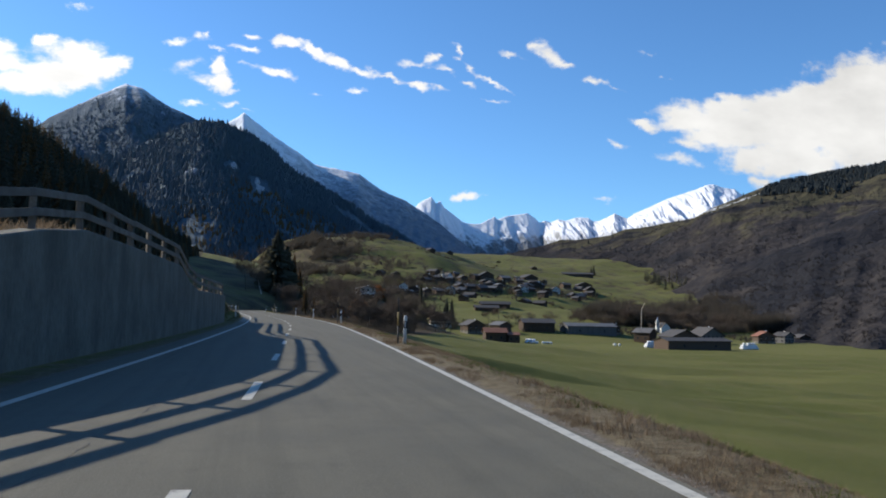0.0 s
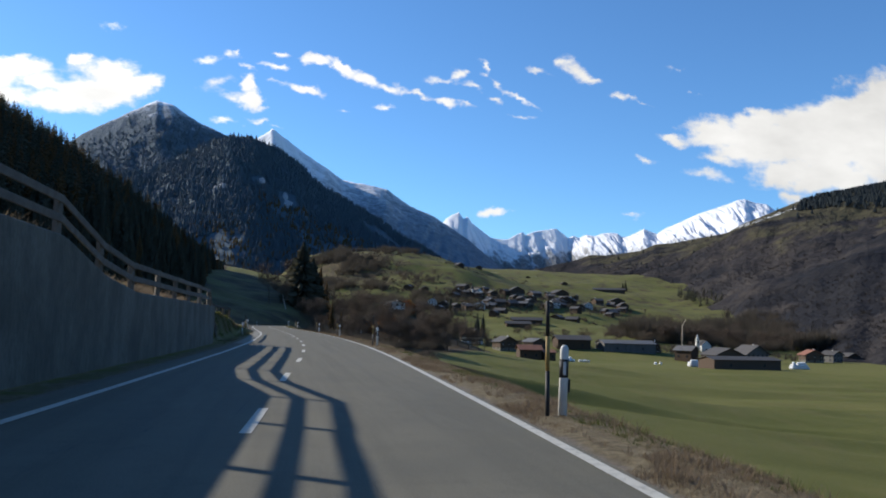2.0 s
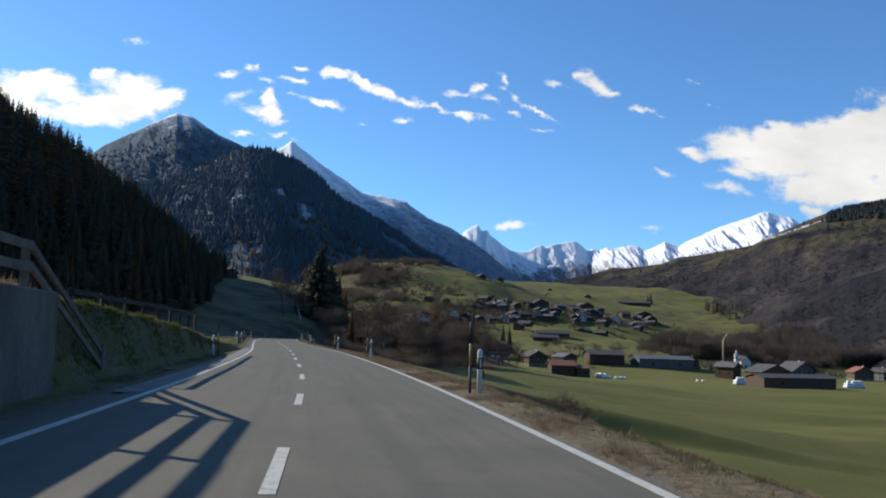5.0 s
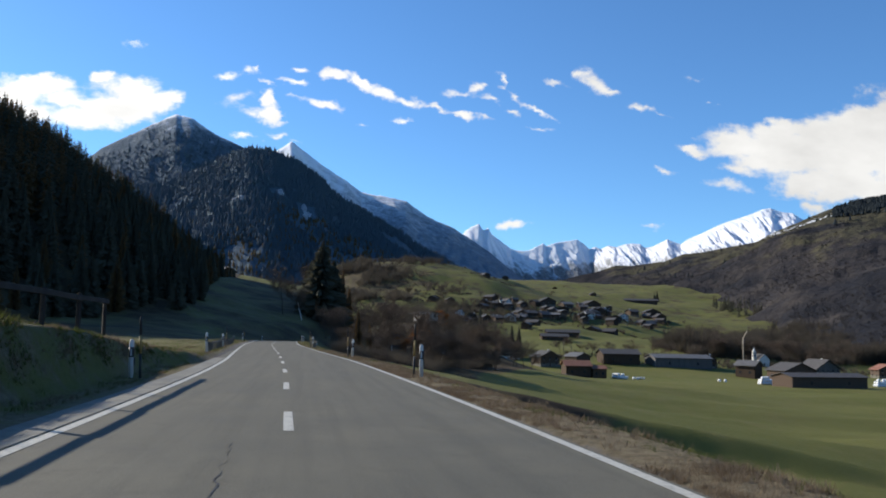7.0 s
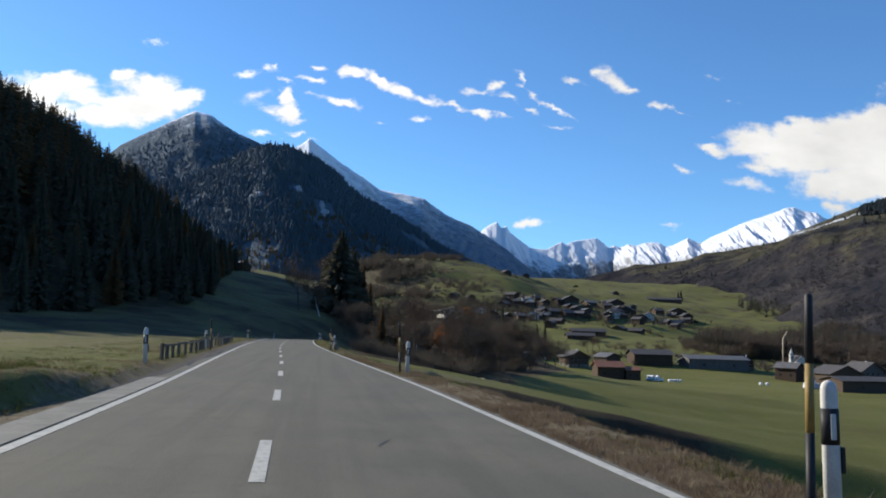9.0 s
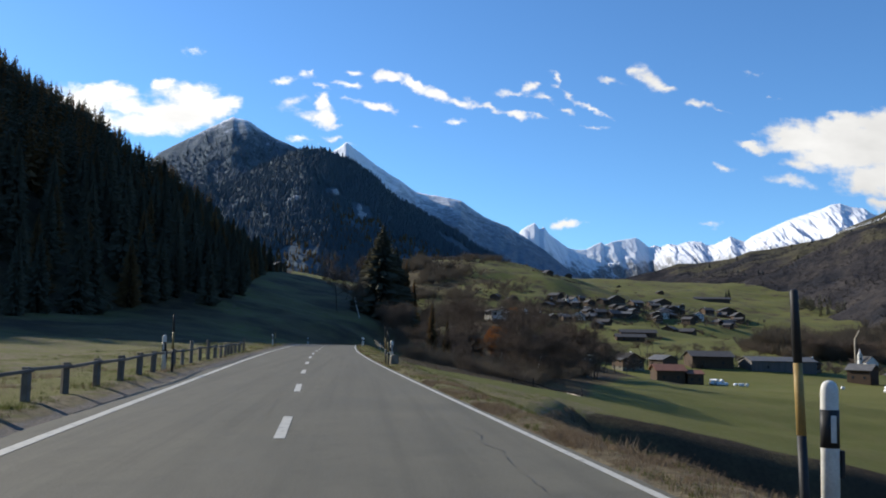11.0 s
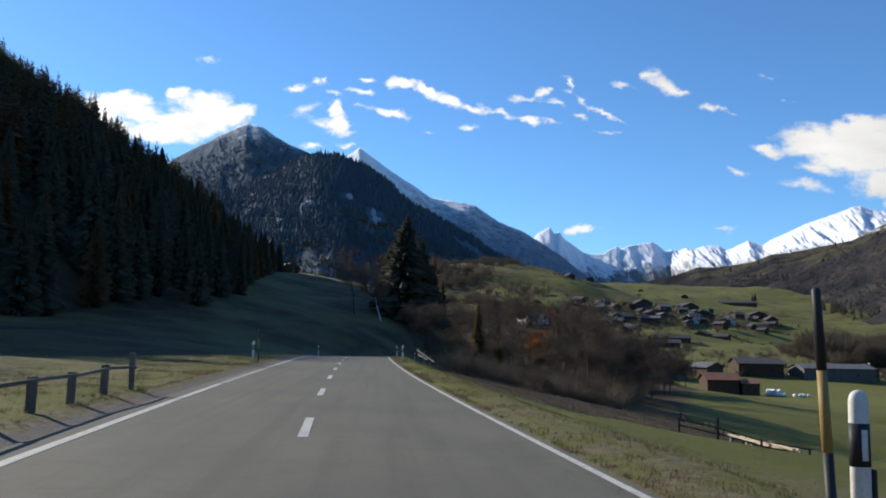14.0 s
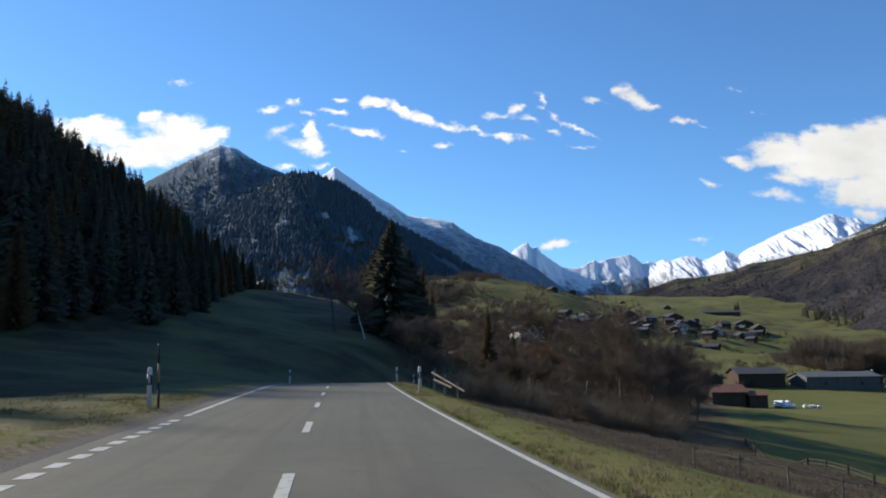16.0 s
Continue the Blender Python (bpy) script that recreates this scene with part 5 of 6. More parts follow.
shed("small_barn", "small dark shed at the meadow edge", 372, 500, 0, 8, 8, 3.6, DARK_WOOD, ROOF_STONE)
# hay blower pipe over the farm
x, y = 226.5, 452.0
pipe = empty("hay_blower_pipe", pose(x, y, gz(x, y)))
part("pipe", lathe([(0.28, -0.5), (0.28, 19.5)], 10), PALE_WOOD, pipe, "tall straight pale pipe")
part("elbow", beam((0, 0, 19.3), (2.3, 0, 23.2), 0.5, 0.5, 0.1), PALE_WOOD, pipe)
tagged(pipe, "tall pale hay blower pipe with bent top", "pipe")
x, y = 139.0, 480.0
flag = empty("flagpole", pose(x, y, gz(x, y)))
part("pole", lathe([(0.14, -0.3), (0.1, 11.0), (0.03, 11.3)], 8), OLD_WOOD, flag)
tagged(flag, "bare dark wooden pole beside a farmhouse", "pole")


# ---- wrapped bales ----
def bale(m, r=0.62, w=1.2):
    root = empty("silage_bale", m)
    prof = [(0.05, -w / 2), (r * 0.86, -w / 2), (r, -w / 2 + 0.12), (r * 1.02, 0), (r, w / 2 - 0.12), (r * 0.86, w / 2), (0.05, w / 2)]
    part("wrapping", lathe(prof, 14, pose(0, 0, r, 0, 90, 0)), WRAP, root)
    return tagged(root, "round hay bale wrapped in white plastic film", "hay bale", group="wrapped hay bales")


first_bale = None
spots = []
for n, (bx, by, cols, rows, lay, turn) in enumerate(((140.0, 407.0, 5, 3, 2, 20), (195.5, 384, 6, 2, 3, 8), (248.5, 381, 8, 2, 3, 6))):
    for i in range(cols):
        for j in range(rows):
            for k in range(lay):
                if k and (i >= cols - k or rnd.random() < 0.15 or j >= rows - (k > 1)):
                    continue
                q = pose(0, 0, 0, 0, 0, turn) @ Vector(((i + 0.5 * k) * 1.32, (j + 0.3 * k) * 1.28, 0))
                spots.append((bx + q.x, by + q.y, k * 1.12, turn + 90 + rnd.uniform(-6, 6)))
for px, py in ((146.9, 405.0), (148.3, 404.2), (149.6, 404.6), (151.0, 403.8), (186, 402.0), (188, 400.5)):
    spots.append((px, py, 0, rnd.uniform(0, 90)))
for x, y, up, turn in spots:
    m = pose(x, y, gz(x, y) + up, 0, 0, turn)
    first_bale = first_bale or bale(m)
    if first_bale.matrix_basis != m:
        copy_thing(first_bale, m)


# ---- trees ----
def conifer_shape(h, spread, seed, limbs=130, base=0.04, droop=0.45, thin=1.0, tiny=False):
    """Branches set spirally up the stem: each a drooping blade with hanging twigs."""
    rnd = random.Random(seed)
    verts, faces = [], []
    a = rnd.uniform(0, 6.3)
    for i in range(limbs):
        t = ((i + rnd.random()) / limbs) ** 0.85
        z = h * (base + (0.975 - base) * t)
        full = min(1.0, 0.55 + t * 4)
        r = spread * full * ((1 - t) ** 0.78 * rnd.uniform(0.38, 1.12) + 0.03)
        a += 2.4 + rnd.uniform(-0.5, 0.5)
        ca, sa = math.cos(a), math.sin(a)
        w = thin * (r * rnd.uniform(0.22, 0.36) + 0.006 * h)
        dz = droop * r * rnd.uniform(0.5, 1.4)
        n = len(verts)
        m = 0.6 * r
        verts += [(0.1 * r * ca, 0.1 * r * sa, z + 0.15 * r), (m * ca - w * sa, m * sa + w * ca, z - 0.7 * dz), (r * ca, r * sa, z - dz * 0.85), (m * ca + w * sa, m * sa - w * ca, z - 0.7 * dz), (0.7 * m * ca, 0.7 * m * sa, z - dz * 1.1 - 0.22 * r - 0.01 * h)]
        faces += [(n, n + 1, n + 2), (n, n + 2, n + 3), (n, n + 4, n + 2)]
        if not tiny:
            for s in (1, 3):
                k = len(verts)
                verts.append((m * 1.05 * ca * 0.9 + (verts[n + s][0] - m * ca) * 0.9, m * 1.05 * sa * 0.9 + (verts[n + s][1] - m * sa) * 0.9, z - dz * 1.3 - 0.25 * r))
                faces.append((n, n + s, k))
    return verts, faces


def conifer(name, label, m, h, spread, seed, needles, **kw):
    root = empty(name, m)
    part("trunk", lathe([(0.016 * h, -1.2), (0.013 * h, 0.2 * h), (0.006 * h, 0.7 * h), (0.02, 0.99 * h)], 7), BARK, root)
    v, f = conifer_shape(h, spread, seed, **kw)
    mesh_ob("crown", v, f, needles, smooth=False, parent=root)
    return tagged(root, label, "tree")


models = []
for k in range(5):
    models.append(conifer("spruce_tree", "tall dark green spruce in a hillside forest", pose(0, 0, 0), 20, (3.4, 3.9, 3.1, 3.6, 2.9)[k], 50 + k, SPRUCE, limbs=520 + 16 * k, thin=0.40, droop=0.66))
for k in range(3):
    models.append(conifer("larch_tree", "autumn larch with thin orange-brown needles", pose(0, 0, 0), 19, (2.9, 3.3, 2.7)[k], 80 + k, LARCH, limbs=380, droop=0.25, thin=0.30))
used = [False] * len(models)


def plant(k, x, y, h, wide=1.0):
    m = pose(x, y, gz(x, y) - 0.3, 0, 0, rnd.uniform(0, 360)) @ Matrix.Diagonal((h / 20 * wide, h / 20 * wide, h / 20, 1))
    if not used[k]:
        used[k] = True
        models[k].matrix_basis = m
        return models[k]
    q = copy_thing(models[k], m)
    q.matrix_basis = m
    return q


rnd = random.Random(33)


def toe_of(y):
    return 44 + max(150 - y, 0) * 0.55 + 9 * float(sstep(230, 400, y))


front = []
y = 120.0
while y < 520:
    a = 0.0
    while a < 34:
        xx, yy = float(centre(y)) - toe_of(y) - a + rnd.uniform(-2.2, 2.2), y + rnd.uniform(-2.5, 2.5)
        if yy < 470 - 0.1 * a:
            front.append((xx, yy, a))
        a += 5.4
    y += 7.0
for xx, yy, a in front[:380]:
    larch = rnd.random() < (0.25 if a < 22 else 0.4)
    tall = (0.8 + 0.2 * float(sstep(205, 240, yy))) * (1 - 0.35 * float(sstep(385, 450, yy)))
    plant(rnd.randint(5, 7) if larch else rnd.randint(0, 4), xx, yy, tall * (15.0 + rnd.gauss(0, 1.7)) * (0.8 if a < 8 else 1.0), rnd.uniform(1.15, 1.5))


def forest_mesh(name, label, spots, mat, heights, spread, limbs=48):
    shapes = []
    for s in range(6):
        v, f = conifer_shape(1.0, spread, 300 + s, limbs=limbs, base=0.05, tiny=True, thin=1.5)
        shapes.append((np.array(v), np.array(f)))
    vs, fs, n = [], [], 0
    for (x, y, z), h in zip(spots, heights):
        v, f = shapes[rnd.randint(0, 5)]
        a = rnd.uniform(0, 6.28)
        c, s = math.cos(a) * h, math.sin(a) * h
        vs.append(np.stack([v[:, 0] * c - v[:, 1] * s + x, v[:, 0] * s + v[:, 1] * c + y, v[:, 2] * h + z], -1))
        fs.append(f + n)
        n += len(v)
    return tagged(mesh_ob(name, np.concatenate(vs), np.concatenate(fs), mat, smooth=False), label, "forest", kind="stuff")


spots, larches = [], []
y = 110.0
while y < 560:
    a = 33.0 if y < 520 else 26.0
    while a < 215:
        xx, yy = float(centre(y)) - toe_of(y) - a + rnd.uniform(-2.6, 2.6), y + rnd.uniform(-2.8, 2.8)
        if yy < 472 + 0.08 * a:
            (larches if rnd.random() < 0.42 else spots).append((xx, yy, gz(xx, yy) - 0.3))
        a += 5.4
    y += 5.8
forest_mesh("spruce_forest", "dense dark spruce forest on the steep slope", spots, SPRUCE, [max(8, rnd.gauss(15.5, 1.9)) for _ in spots], 0.24)
forest_mesh("larch_forest", "orange-brown larches scattered in the spruce forest", larches, LARCH, [max(8, rnd.gauss(14.5, 1.8)) for _ in larches], 0.2)

# landmark spruces
for k, x, y, h in ((1, 6.9, 312, 25.5), (3, 10.6, 315, 22), (0, 3.6, 318, 17), (0, 126, 523, 17), (1, 129, 551, 15), (2, 133, 662, 20), (4, 122, 528, 11), (3, 61, 398, 12), (1, 70, 420, 13), (2, 45, 430, 15), (4, 38, 452, 14), (0, 58, 440, 12), (3, 520, 1210, 16), (1, 528, 1218, 18), (4, 300, 836, 13), (2, 395, 925, 14)):
    plant(k, x, y, h, 2.0 if y < 330 else 1.0)
for k, x, y, h in ((5, 13.5, 316, 22), (6, 16.0, 322, 18), (6, 13.2, 233, 10.5), (5, 15.5, 231, 8.0)):
    plant(k, x, y, h)


def tubes(segs, sides=3):
    """One mesh out of tapered limbs (a, b, radius at a, radius at b)."""
    a, b = np.array([s[0] for s in segs]), np.array([s[1] for s in segs])
    ra, rb = np.array([s[2] for s in segs]), np.array([s[3] for s in segs])
    d = b - a
    d /= np.maximum(np.linalg.norm(d, axis=1, keepdims=True), 1e-6)
    ref = np.where(np.abs(d[:, 2:3]) > 0.9, np.array([[1.0, 0, 0]]), np.array([[0, 0, 1.0]]))
    p = np.cross(d, ref)
    p /= np.linalg.norm(p, axis=1, keepdims=True)
    q = np.cross(d, p)
    rings = []
    for k in range(sides):
        w = 2 * math.pi * k / sides
        o = p * math.cos(w) + q * math.sin(w)
        rings.append((a + o * ra[:, None], b + o * rb[:, None]))
    v = np.stack([r[0] for r in rings] + [r[1] for r in rings], 1)
    base = (np.arange(len(segs)) * 2 * sides)[:, None]
    f = np.concatenate([base + np.array([[k, (k + 1) % sides, sides + (k + 1) % sides, sides + k]]) for k in range(sides)], 0)
    return v.reshape(-1, 3), f


def grow(h, seed, levels=5, spread=0.55, twig=0.016, first=0.28, lean=0.0):
    rnd = random.Random(seed)
    trunk, limbs, ends = [], [], []

    def branch(p, d, length, r, lvl):
        n = 3 if lvl < 2 else 2
        for k in range(n):
            d = (d + Vector((rnd.uniform(-1, 1), rnd.uniform(-1, 1), rnd.uniform(-0.3, 0.8))) * 0.14).normalized()
            q = p + d * length / n
            r2 = max(r * (1 - 0.3 / n * 1.3), twig * 0.6)
            (trunk if lvl == 0 else limbs).append((tuple(p), tuple(q), r, r2))
            if lvl < levels and (lvl or k):
                for _ in range(2 if lvl < 3 else 3):
                    side = Vector((rnd.gauss(0, 1), rnd.gauss(0, 1), rnd.gauss(0.25, 0.5))).normalized()
                    branch(q, (d * (1 - spread) + side * spread).normalized(), length * rnd.uniform(0.48, 0.72), max(r2 * rnd.uniform(0.4, 0.6), twig), lvl + 1)
            p, r = q, r2
        ends.append(tuple(p))

    branch(Vector((0, 0, -0.4)), Vector((lean, lean * 0.4, 1)).normalized(), h * 0.62, h * 0.017, 0)
    top = max(e[2] for e in ends)
    return trunk, limbs, [(e[0] * h / top, e[1] * h / top, e[2] * h / top) for e in ends], h / top


def bare_tree(name, label, h, seed, bark, twigs=TWIGS, leaves=None, leaf=0.16, lean=0.0, levels=5):
    root = empty(name)
    trunk, limbs, ends, k = grow(h, seed, lean=lean, levels=levels)
    v, f = tubes(trunk, 7)
    mesh_ob("trunk", v * k, f, bark, parent=root)
    v, f = tubes(limbs, 3)
    mesh_ob("crown", v * k, f, twigs, parent=root)
    if leaves:
        r = random.Random(seed)
        vs, fs = [], []
        for e in ends:
            for _ in range(5):
                c = np.array(e) + np.array([r.gauss(0, 0.35), r.gauss(0, 0.35), r.gauss(-0.1, 0.3)])
                o = np.array([[r.gauss(0, leaf) for _ in range(3)] for _ in range(3)])
                n = len(vs)
                vs += [c + o[0], c + o[1], c + o[2]]
                fs.append((n, n + 1, n + 2))
        mesh_ob("leaves", vs, fs, leaves, smooth=False, parent=root)
    return tagged(root, label, "tree")


bare = [bare_tree("bare_tree", "leafless grey-brown tree in a roadside thicket", 10, 900 + k, BARK) for k in range(4)]
birch = bare_tree("birch_tree", "leafless birch with a pale trunk", 10, 930, BIRCH_BARK, lean=0.15)
rust = bare_tree("rust_tree", "small tree with rust-orange autumn leaves", 10, 941, BARK, leaves=RUST_LEAVES)
shrub = [bare_tree("bare_shrub", "dense leafless brown shrub", 10, 960 + k, TWIGS, lean=0.1) for k in range(2)]
placed = set()


def put_tree(model, x, y, h, wide=1.0):
    m = pose(x, y, gz(x, y) - 0.1, 0, 0, rnd.uniform(0, 360)) @ Matrix.Diagonal((h / 10 * wide, h / 10 * wide, h / 10, 1))
    if model.name not in placed:
        placed.add(model.name)
        model.matrix_basis = m
    else:
        q = copy_thing(model, m)
        q.matrix_basis = m


for x, y, h, w in ((48, 275, 14, 1.1), (45.5, 278, 12, 1.2), (51, 279, 12.5, 1.2), (48, 281, 13, 1.1), (44, 273, 10, 1.2), (53, 276, 10, 1.2), (46, 270, 8, 1.3), (52, 271, 8, 1.3), (41, 277, 9, 1.2)):
    put_tree(bare[rnd.randint(0, 3)], x, y, h, w)
for k in range(150):
    x, y = rnd.uniform(6, 52), rnd.uniform(228, 350)
    if abs(x - float(centre(y))) < 6 or x > 0.40 * (y - 142):
        continue
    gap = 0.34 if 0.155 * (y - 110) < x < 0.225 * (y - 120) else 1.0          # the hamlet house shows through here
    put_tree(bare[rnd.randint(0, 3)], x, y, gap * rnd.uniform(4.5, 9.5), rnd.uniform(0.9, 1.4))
put_tree(bare[1], 9.0, 66.0, 2.7, 1.2)
put_tree(bare[2], 10.2, 67.5, 2.2, 1.3)
for x, y, h in ((28, 235, 14), (33, 262, 15), (21.5, 250, 15.5), (38, 300, 12), (22, 290, 16), (61, 330, 12), (75, 360, 11), (66, 350, 10), (-4.0, 300, 15)):
    put_tree(bare[rnd.randint(0, 3)], x, y, h)
for x, y, h in ((31, 236, 8.5), (26, 280, 11), (1.5, 296, 13), (40, 330, 10), (25.5, 243, 9)):
    put_tree(birch, x, y, h)
for x, y, h in ((39.5, 318, 11), (43, 322, 8), (30, 305, 8), (58, 392, 8)):
    put_tree(rust, x, y, h)
for k in range(170):
    x, y = rnd.uniform(8, 55), rnd.uniform(208, 330)
    if x - float(centre(y)) > 8 and x < 0.40 * (y - 150):
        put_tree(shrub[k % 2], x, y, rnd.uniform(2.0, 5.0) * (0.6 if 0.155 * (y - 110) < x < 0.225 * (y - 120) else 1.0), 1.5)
for k in range(26):
    x, y = rnd.uniform(150, 330), 0
    y = 492 + rnd.uniform(0, 40) + 0.15 * (x - 150)
    put_tree(bare[k % 4], x, y, rnd.uniform(6, 12), 1.3)
for k in range(10):
    put_tree(bare[k % 4], rnd.uniform(240, 330), rnd.uniform(530, 575), rnd.uniform(9, 14), 1.5)


for k in range(76):
    x = rnd.uniform(256, 520)
    y = 546 + rnd.uniform(0, 1) ** 1.5 * (40 + 0.6 * (x - 252)) + 0.10 * (x - 252)
    put_tree(bare[k % 4], x, y, rnd.uniform(9, 16), rnd.uniform(1.2, 1.7))


# leafless wood on the knoll and on the hillside behind it
for k in range(95):
    x, y = rnd.uniform(2, 84), rnd.uniform(335, 470)
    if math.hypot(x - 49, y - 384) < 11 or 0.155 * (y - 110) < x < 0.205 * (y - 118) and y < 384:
        continue
    put_tree(bare[k % 4], x, y, rnd.uniform(6, 12), rnd.uniform(1.0, 1.5))


# ---- far woods and scrub ----
def on_range(name, count, keep, rnd, smin=0.05, smax=0.98):
    x, y, z, na, rows = RANGES[name]
    out = []
    while len(out) < count:
        i, j = rnd.uniform(0, na - 1.001), rnd.uniform(smin, smax) * (rows - 1.001)
        a, b = int(i), int(j)
        u, v = i - a, j - b
        p = [float((g[a, b] * (1 - u) + g[a + 1, b] * u) * (1 - v) + (g[a, b + 1] * (1 - u) + g[a + 1, b + 1] * u) * v) for g in (x, y, z)]
        if keep(i / na, j / rows, p):
            out.append(p)
    return out


def cones(name, label, spots, mat, lo, hi, fat, rnd, rough=False):
    """Far trees of a few faces each, all in one mesh."""
    n = len(spots)
    P = np.array(spots)
    h = np.array([rnd.uniform(lo, hi) for _ in range(n)])
    gen = np.random.default_rng(n)
    k = 5
    ang = gen.uniform(0, 6.28, (n, 1)) + np.arange(k) * 2 * math.pi / k
    rad = h[:, None] * fat * gen.uniform(0.65, 1.25, (n, k))
    if rough:
        ring = np.stack([P[:, :1] + rad * np.cos(ang), P[:, 1:2] + rad * np.sin(ang), P[:, 2:3] + h[:, None] * gen.uniform(0.35, 0.65, (n, k))], -1)
    else:
        ring = np.stack([P[:, :1] + rad * np.cos(ang), P[:, 1:2] + rad * np.sin(ang), P[:, 2:3] + h[:, None] * gen.uniform(0.02, 0.2, (n, k))], -1)
    top = P + np.stack([gen.normal(0, 0.03, n) * h, gen.normal(0, 0.03, n) * h, h], -1)
    low = P - np.array([0, 0, 1.5])
    v = np.concatenate([ring, top[:, None], low[:, None]], 1)
    b = (np.arange(n) * (k + 2))[:, None]
    f = [b + np.array([[i, (i + 1) % k, k]]) for i in range(k)]
    if rough:
        f += [b + np.array([[(i + 1) % k, i, k + 1]]) for i in range(k)]
    return tagged(mesh_ob(name, v.reshape(-1, 3), np.concatenate(f, 0), mat, smooth=False), label, "forest", kind="stuff")


def sprays(name, label, spots, mat, lo, hi, blades, width, wide=0.75):
    """Leafless bushes: fans of upward twigs, all in one mesh."""
    gen = np.random.default_rng(len(spots))
    P = np.repeat(np.array(spots), blades, 0)
    n = len(P)
    size = np.repeat(gen.uniform(lo, hi, len(spots)), blades) * gen.uniform(0.5, 1.0, n)
    ang, lean = gen.uniform(0, 6.28, n), gen.uniform(0.05, wide, n) * size
    side = gen.uniform(0, 6.28, n)
    w = width * size * gen.uniform(0.6, 1.6, n)
    base = P + np.stack([np.cos(side), np.sin(side), 0 * side], -1) * size[:, None] * 0.12
    tip = base + np.stack([np.cos(ang) * lean, np.sin(ang) * lean, size], -1)
    mid = base + (tip - base) * 0.62
    o = np.stack([-np.sin(side) * w, np.cos(side) * w, 0 * w], -1)
    v = np.stack([base - np.array([0, 0, 0.8]), mid + o, tip, mid - o], 1).reshape(-1, 3)
    return tagged(mesh_ob(name, v, np.arange(n * 4).reshape(-1, 4), mat, smooth=False), label, "scrub", kind="stuff")


rnd = random.Random(70)
glade = lambda p: float(fbm(p[0] / 140, p[1] / 140, 4, 61))
bare_rock = lambda p: any(math.dist(p, o) < r for o, r in SCAR_AT)
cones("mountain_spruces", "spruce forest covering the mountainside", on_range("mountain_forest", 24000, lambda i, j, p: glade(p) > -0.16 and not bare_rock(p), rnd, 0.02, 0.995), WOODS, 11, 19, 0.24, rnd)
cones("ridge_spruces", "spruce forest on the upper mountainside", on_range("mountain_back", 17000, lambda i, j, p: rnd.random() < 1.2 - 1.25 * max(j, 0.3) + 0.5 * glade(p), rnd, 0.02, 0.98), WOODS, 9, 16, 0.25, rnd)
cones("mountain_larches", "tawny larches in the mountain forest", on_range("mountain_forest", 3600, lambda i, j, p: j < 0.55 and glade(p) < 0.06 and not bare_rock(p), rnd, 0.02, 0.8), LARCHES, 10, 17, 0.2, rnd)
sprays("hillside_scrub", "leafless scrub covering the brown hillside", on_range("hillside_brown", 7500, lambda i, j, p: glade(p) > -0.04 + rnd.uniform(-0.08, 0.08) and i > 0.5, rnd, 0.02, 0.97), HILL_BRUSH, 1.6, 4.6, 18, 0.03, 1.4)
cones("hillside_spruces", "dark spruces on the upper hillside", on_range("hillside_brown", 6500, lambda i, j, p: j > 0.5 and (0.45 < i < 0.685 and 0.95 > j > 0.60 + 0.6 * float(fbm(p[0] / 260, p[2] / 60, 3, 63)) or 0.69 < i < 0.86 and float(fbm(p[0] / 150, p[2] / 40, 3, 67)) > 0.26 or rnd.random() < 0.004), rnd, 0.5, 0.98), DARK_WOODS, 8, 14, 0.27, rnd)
spots = []
while len(spots) < 1900:
    x, y = rnd.uniform(-60, 480), rnd.uniform(560, 1380)
    d = math.exp(-((x - 90) / 150) ** 2 - ((y - 960) / 260) ** 2)
    if float(fbm(x / 55, y / 30, 4, 77)) + 0.34 * d > 0.21 + rnd.uniform(0, 0.06):
        spots.append((x, y, gz(x, y)))
sprays("pasture_scrub", "patches of bare bushes on the pasture hill", spots, BRUSH, 1.0, 2.8, 44, 0.04, 1.9)
spots = []
while len(spots) < 2300:
    x, y = rnd.uniform(-45, 210), rnd.uniform(600, 1130)
    if rnd.random() < 1.1 - (max(x, 0) / 170) ** 1.2 - 0.25 * (y < 700) and float(fbm(x / 50, y / 60, 3, 83)) > -0.06:
        spots.append((x, y, gz(x, y)))
sprays("hillside_wood", "leafless brown wood on the hillside behind the hamlet", spots, BRUSH, 5, 11, 46, 0.016, 0.9)
spots, groves = [], []
while len(spots) < 1300:
    x = rnd.uniform(246, 540)
    y = 548 + rnd.uniform(0, 1) ** 1.5 * (60 + 0.8 * (x - 246)) + 0.10 * (x - 246)
    stand = float(fbm(x / 24, y / 30, 3, 87)) > 0.04
    (groves if stand and len(groves) < 520 else spots).append((x, y, gz(x, y)))
under = []
while len(under) < 2300:
    x, y = rnd.uniform(6, 54), rnd.uniform(214, 318)
    if x - float(centre(y)) > 8 and x < 0.40 * (y - 150) and float(fbm(x / 7, y / 7, 3, 97)) > -0.12:
        under.append((x, y, gz(x, y)))
sprays("thicket_underbrush", "dense leafless brush filling the thicket below the trees", under, BRUSH, 0.9, 3.0, 75, 0.0055, 1.9)
sprays("foothill_thicket", "dense bare scrub at the foot of the hillside", spots, BRUSH, 3, 9, 44, 0.016, 1.0)
sprays("foothill_wood", "stand of tall bare trees at the foot of the hillside", groves, BRUSH, 10, 18, 70, 0.009, 0.6)
spots = []
while len(spots) < 800:
    v = VILLAGE[rnd.randint(0, len(VILLAGE) - 1)]
    x, y = v[0] + rnd.gauss(0, 16), v[1] + rnd.gauss(0, 16)
    spots.append((x, y, gz(x, y)))
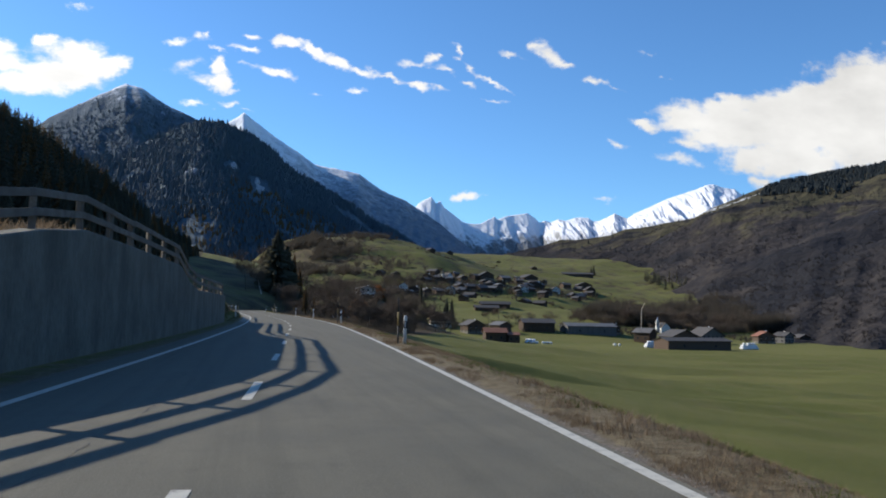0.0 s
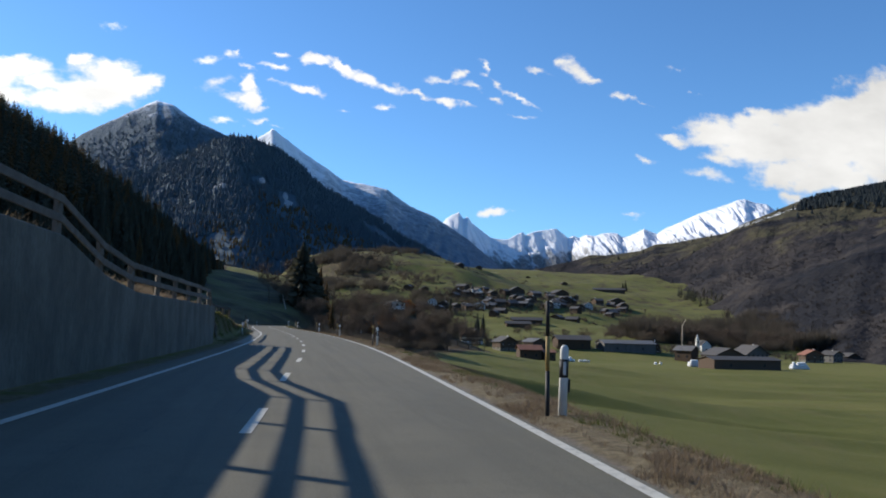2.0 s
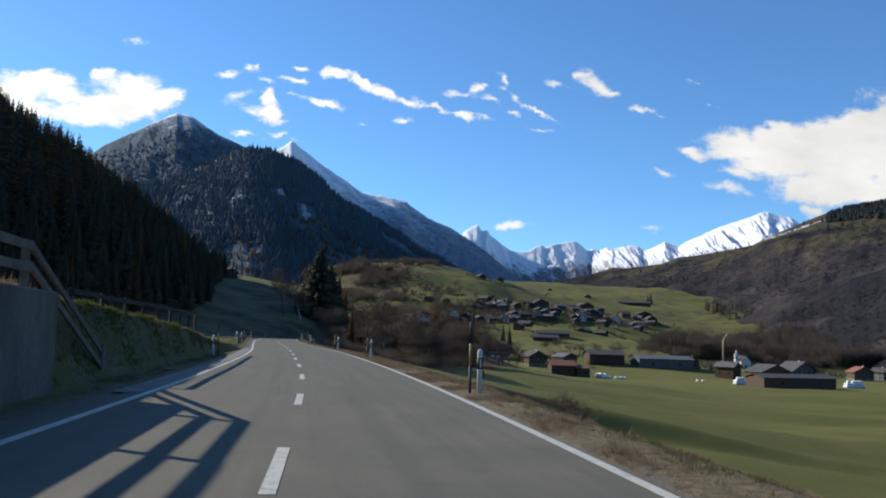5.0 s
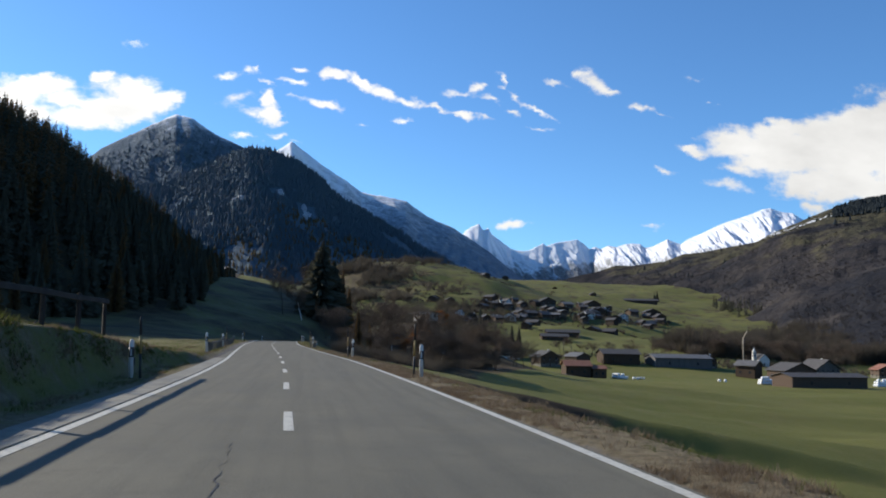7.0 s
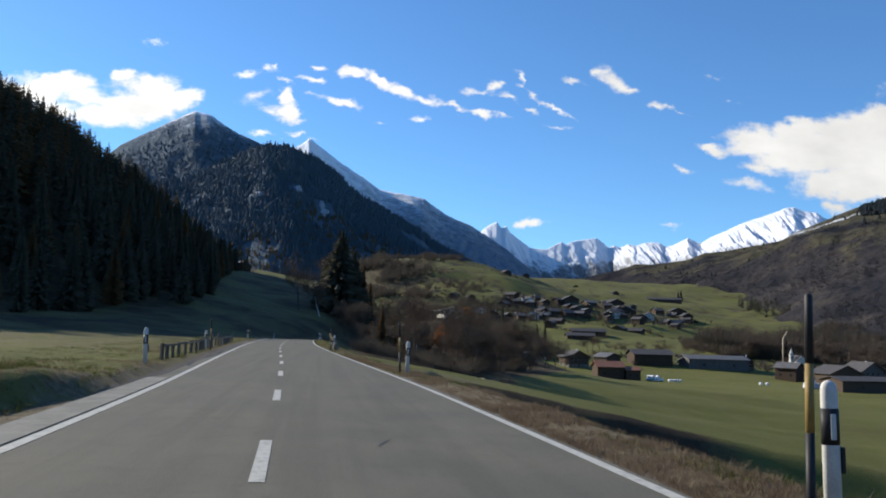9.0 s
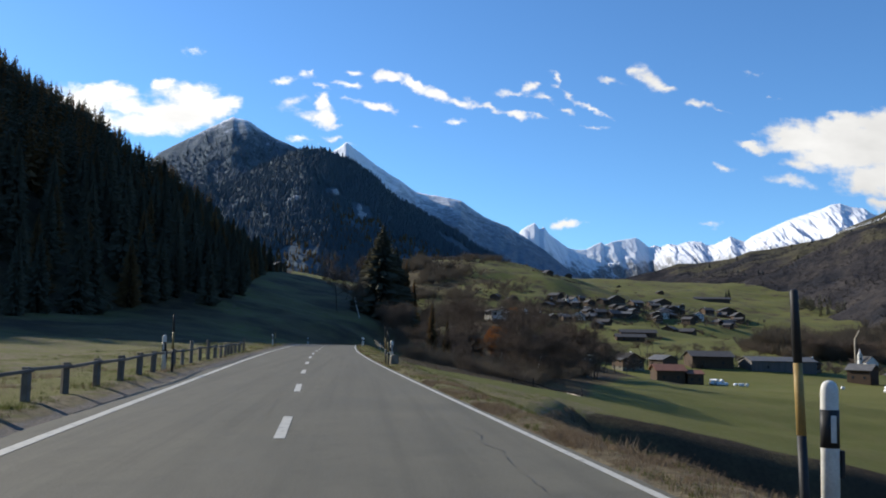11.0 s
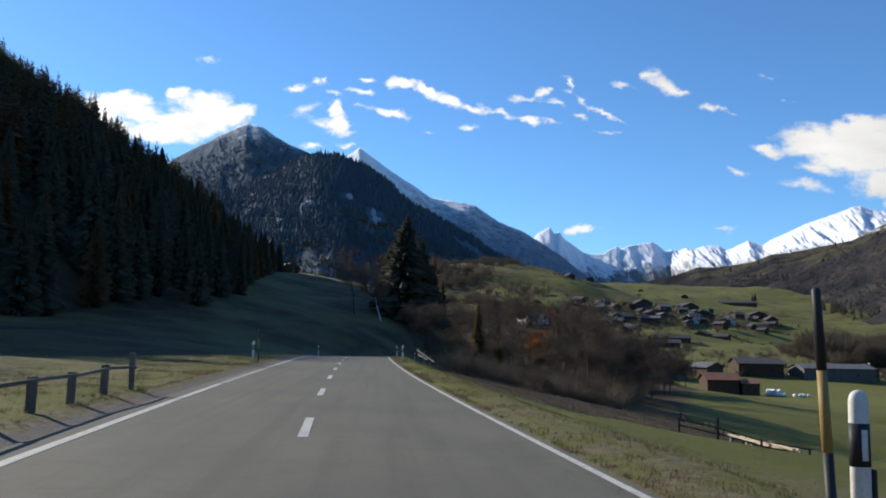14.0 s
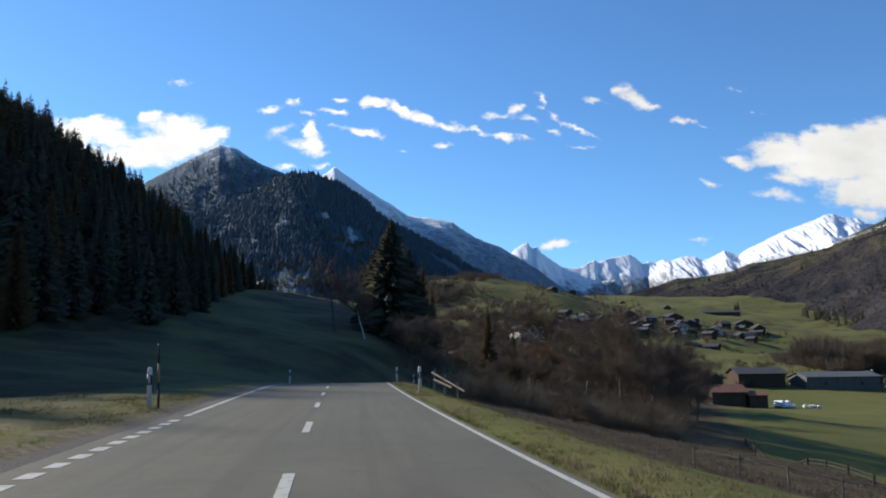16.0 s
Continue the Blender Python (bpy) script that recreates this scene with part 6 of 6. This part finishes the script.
for k in range(220):
    x = rnd.uniform(105, 350)
    y = 474 + rnd.uniform(0, 44) + 0.05 * (x - 100)
    spots.append((x, y, gz(x, y)))
sprays("village_bushes", "bare bushes and orchard trees between the houses", spots, BRUSH, 1.6, 4.6, 40, 0.025, 1.3)
spots = []
while len(spots) < 34:
    x, y = rnd.uniform(540, 640), rnd.uniform(1000, 1180)
    if abs(x - 520 - 0.42 * (y - 940)) < 28:
        spots.append((x, y, gz(x, y)))
forest_mesh("boundary_spruces", "row of dark spruces between pasture and hillside", spots, SPRUCE, [rnd.uniform(12, 20) for _ in spots], 0.2)
spots = []
while len(spots) < 80:
    x, y = rnd.uniform(-120, 160), rnd.uniform(560, 1150)
    if rnd.random() < math.exp(-((x + 10) / 90) ** 2) and float(fbm(x / 40, y / 40, 3, 91)) > 0.02:
        spots.append((x, y, gz(x, y)))
forest_mesh("hill_spruces", "spruces at the foot of the mountain", spots, SPRUCE, [rnd.uniform(9, 17) for _ in spots], 0.17)


# ---- grass ----
def tufts(name, label, count, place, mat, lo, hi, blades=6, width=0.012, seed=1):
    gen = np.random.default_rng(seed)
    xs, ys = place(gen, count * 2)
    keep = np.argsort(-(fbm(xs / 0.9, ys / 1.6, 3, 400 + seed) + gen.uniform(-0.12, 0.12, len(xs))))[:count]
    xs, ys = xs[keep], ys[keep]
    z = ground_z(xs, ys)
    n = count * blades
    cx, cy, cz = np.repeat(xs, blades), np.repeat(ys, blades), np.repeat(z, blades)
    clump = np.clip(0.75 + 2.6 * fbm(xs / 0.55, ys / 0.75, 2, 430 + seed), 0.3, 1.7)
    size = np.repeat(gen.uniform(lo, hi, count) * clump, blades) * gen.uniform(0.6, 1.1, n)
    ang = gen.uniform(0, 6.28, n)
    bend = gen.uniform(0.4, 1.5, n) * size
    r = gen.uniform(0, 0.06, n) + size * 0.12
    bx, by = cx + r * np.cos(ang * 3), cy + r * np.sin(ang * 3)
    wx, wy = -np.sin(ang) * width * (0.6 + size * 3), np.cos(ang) * width * (0.6 + size * 3)
    a = np.stack([bx - wx, by - wy, cz - 0.03], -1)
    b = np.stack([bx + wx, by + wy, cz - 0.03], -1)
    c = np.stack([bx + bend * np.cos(ang), by + bend * np.sin(ang), cz + size], -1)
    v = np.stack([a, b, c], 1).reshape(-1, 3)
    return tagged(mesh_ob(name, v, np.arange(n * 3).reshape(-1, 3), mat, smooth=False), label, "grass", kind="stuff")


def verge(y0, y1, lo, hi, side):
    def place(gen, n):
        y = gen.uniform(y0, y1, n)
        e = np.interp(y, ROAD_Y, ROAD_R if side > 0 else ROAD_L)
        t = gen.uniform(0, 1, n) ** 1.4
        return centre(y) + e + side * (lo + (hi - lo) * t), y
    return place


tufts("dry_verge_grass", "dry tan grass along the road edge", 46000, verge(-4, 122, 0.15, 1.75, 1), DRY_GRASS, 0.02, 0.085, 7, 0.005, 1)
tufts("dry_verge_grass", "short dry grass along the road edge", 6500, verge(122, 215, 0.15, 1.6, 1), DRY_GRASS, 0.02, 0.075, 5, 0.008, 2)
tufts("slope_grass", "short green grass on the embankment", 26000, verge(0, 215, 1.3, 11.0, 1), GREEN_GRASS, 0.015, 0.05, 5, 0.007, 3)
tufts("bank_grass", "short dry and green grass on the uphill bank", 20000, verge(58, 178, 0.95, 7.0, -1), GREEN_GRASS, 0.02, 0.09, 5, 0.007, 4)
tufts("bank_dry_grass", "tufts of dry grass on the uphill bank", 12000, verge(58, 178, 0.95, 5.0, -1), DRY_GRASS, 0.02, 0.09, 5, 0.008, 5)
tufts("wall_top_grass", "dry grass above the retaining wall", 12000, verge(2, 60, 2.1, 8.0, -1), DRY_GRASS, 0.06, 0.25, 5, 0.012, 6)


def heath(gen, n):
    y = gen.uniform(160, 214, n)
    x = gen.uniform(6, 34, n)
    ok = (y > 164.4 + 10 * np.exp(-(x - 7) / 3.2)) & (x < 24 + 0.256 * (y - 179)) & (x - centre(y) > 6.0)
    x, y = x[ok], y[ok]
    k = n - len(x)
    yy = gen.uniform(113, 133, k)
    return np.concatenate([x, centre(yy) + 4.3 + 0.12 * (yy - 112) + 0.33 * np.maximum(yy - 121, 0) + gen.uniform(0.0, 9.0, k)]), np.concatenate([y, yy])


tufts("dead_bracken", "low brown dead bracken and withered weeds", 30000, heath, BRUSH, 0.05, 0.22, 6, 0.010, 8)
tufts("crest_grass", "shaggy dry grass on the crest of the bank", 2600, verge(58, 96, 2.0, 4.2, -1), DRY_GRASS, 0.04, 0.15, 6, 0.010, 9)
tufts("crest_green_grass", "matted green grass on the crest of the bank", 9000, verge(58, 100, 1.7, 4.6, -1), GREEN_GRASS, 0.03, 0.12, 6, 0.011, 12)
tufts("slope_grass", "short green grass beside the road", 16000, verge(100, 200, 0.25, 6.5, 1), GREEN_GRASS, 0.015, 0.06, 5, 0.008, 10)
tufts("weed_clumps", "ragged clumps of withered weeds on the verge", 4600, verge(-4, 118, 0.4, 2.4, 1), DRY_GRASS, 0.05, 0.13, 10, 0.006, 11)
tufts("green_verge_tufts", "green grass growing between the dry tufts of the verge", 9000, verge(-4, 118, 0.8, 3.2, 1), GREEN_GRASS, 0.025, 0.09, 7, 0.006, 13)
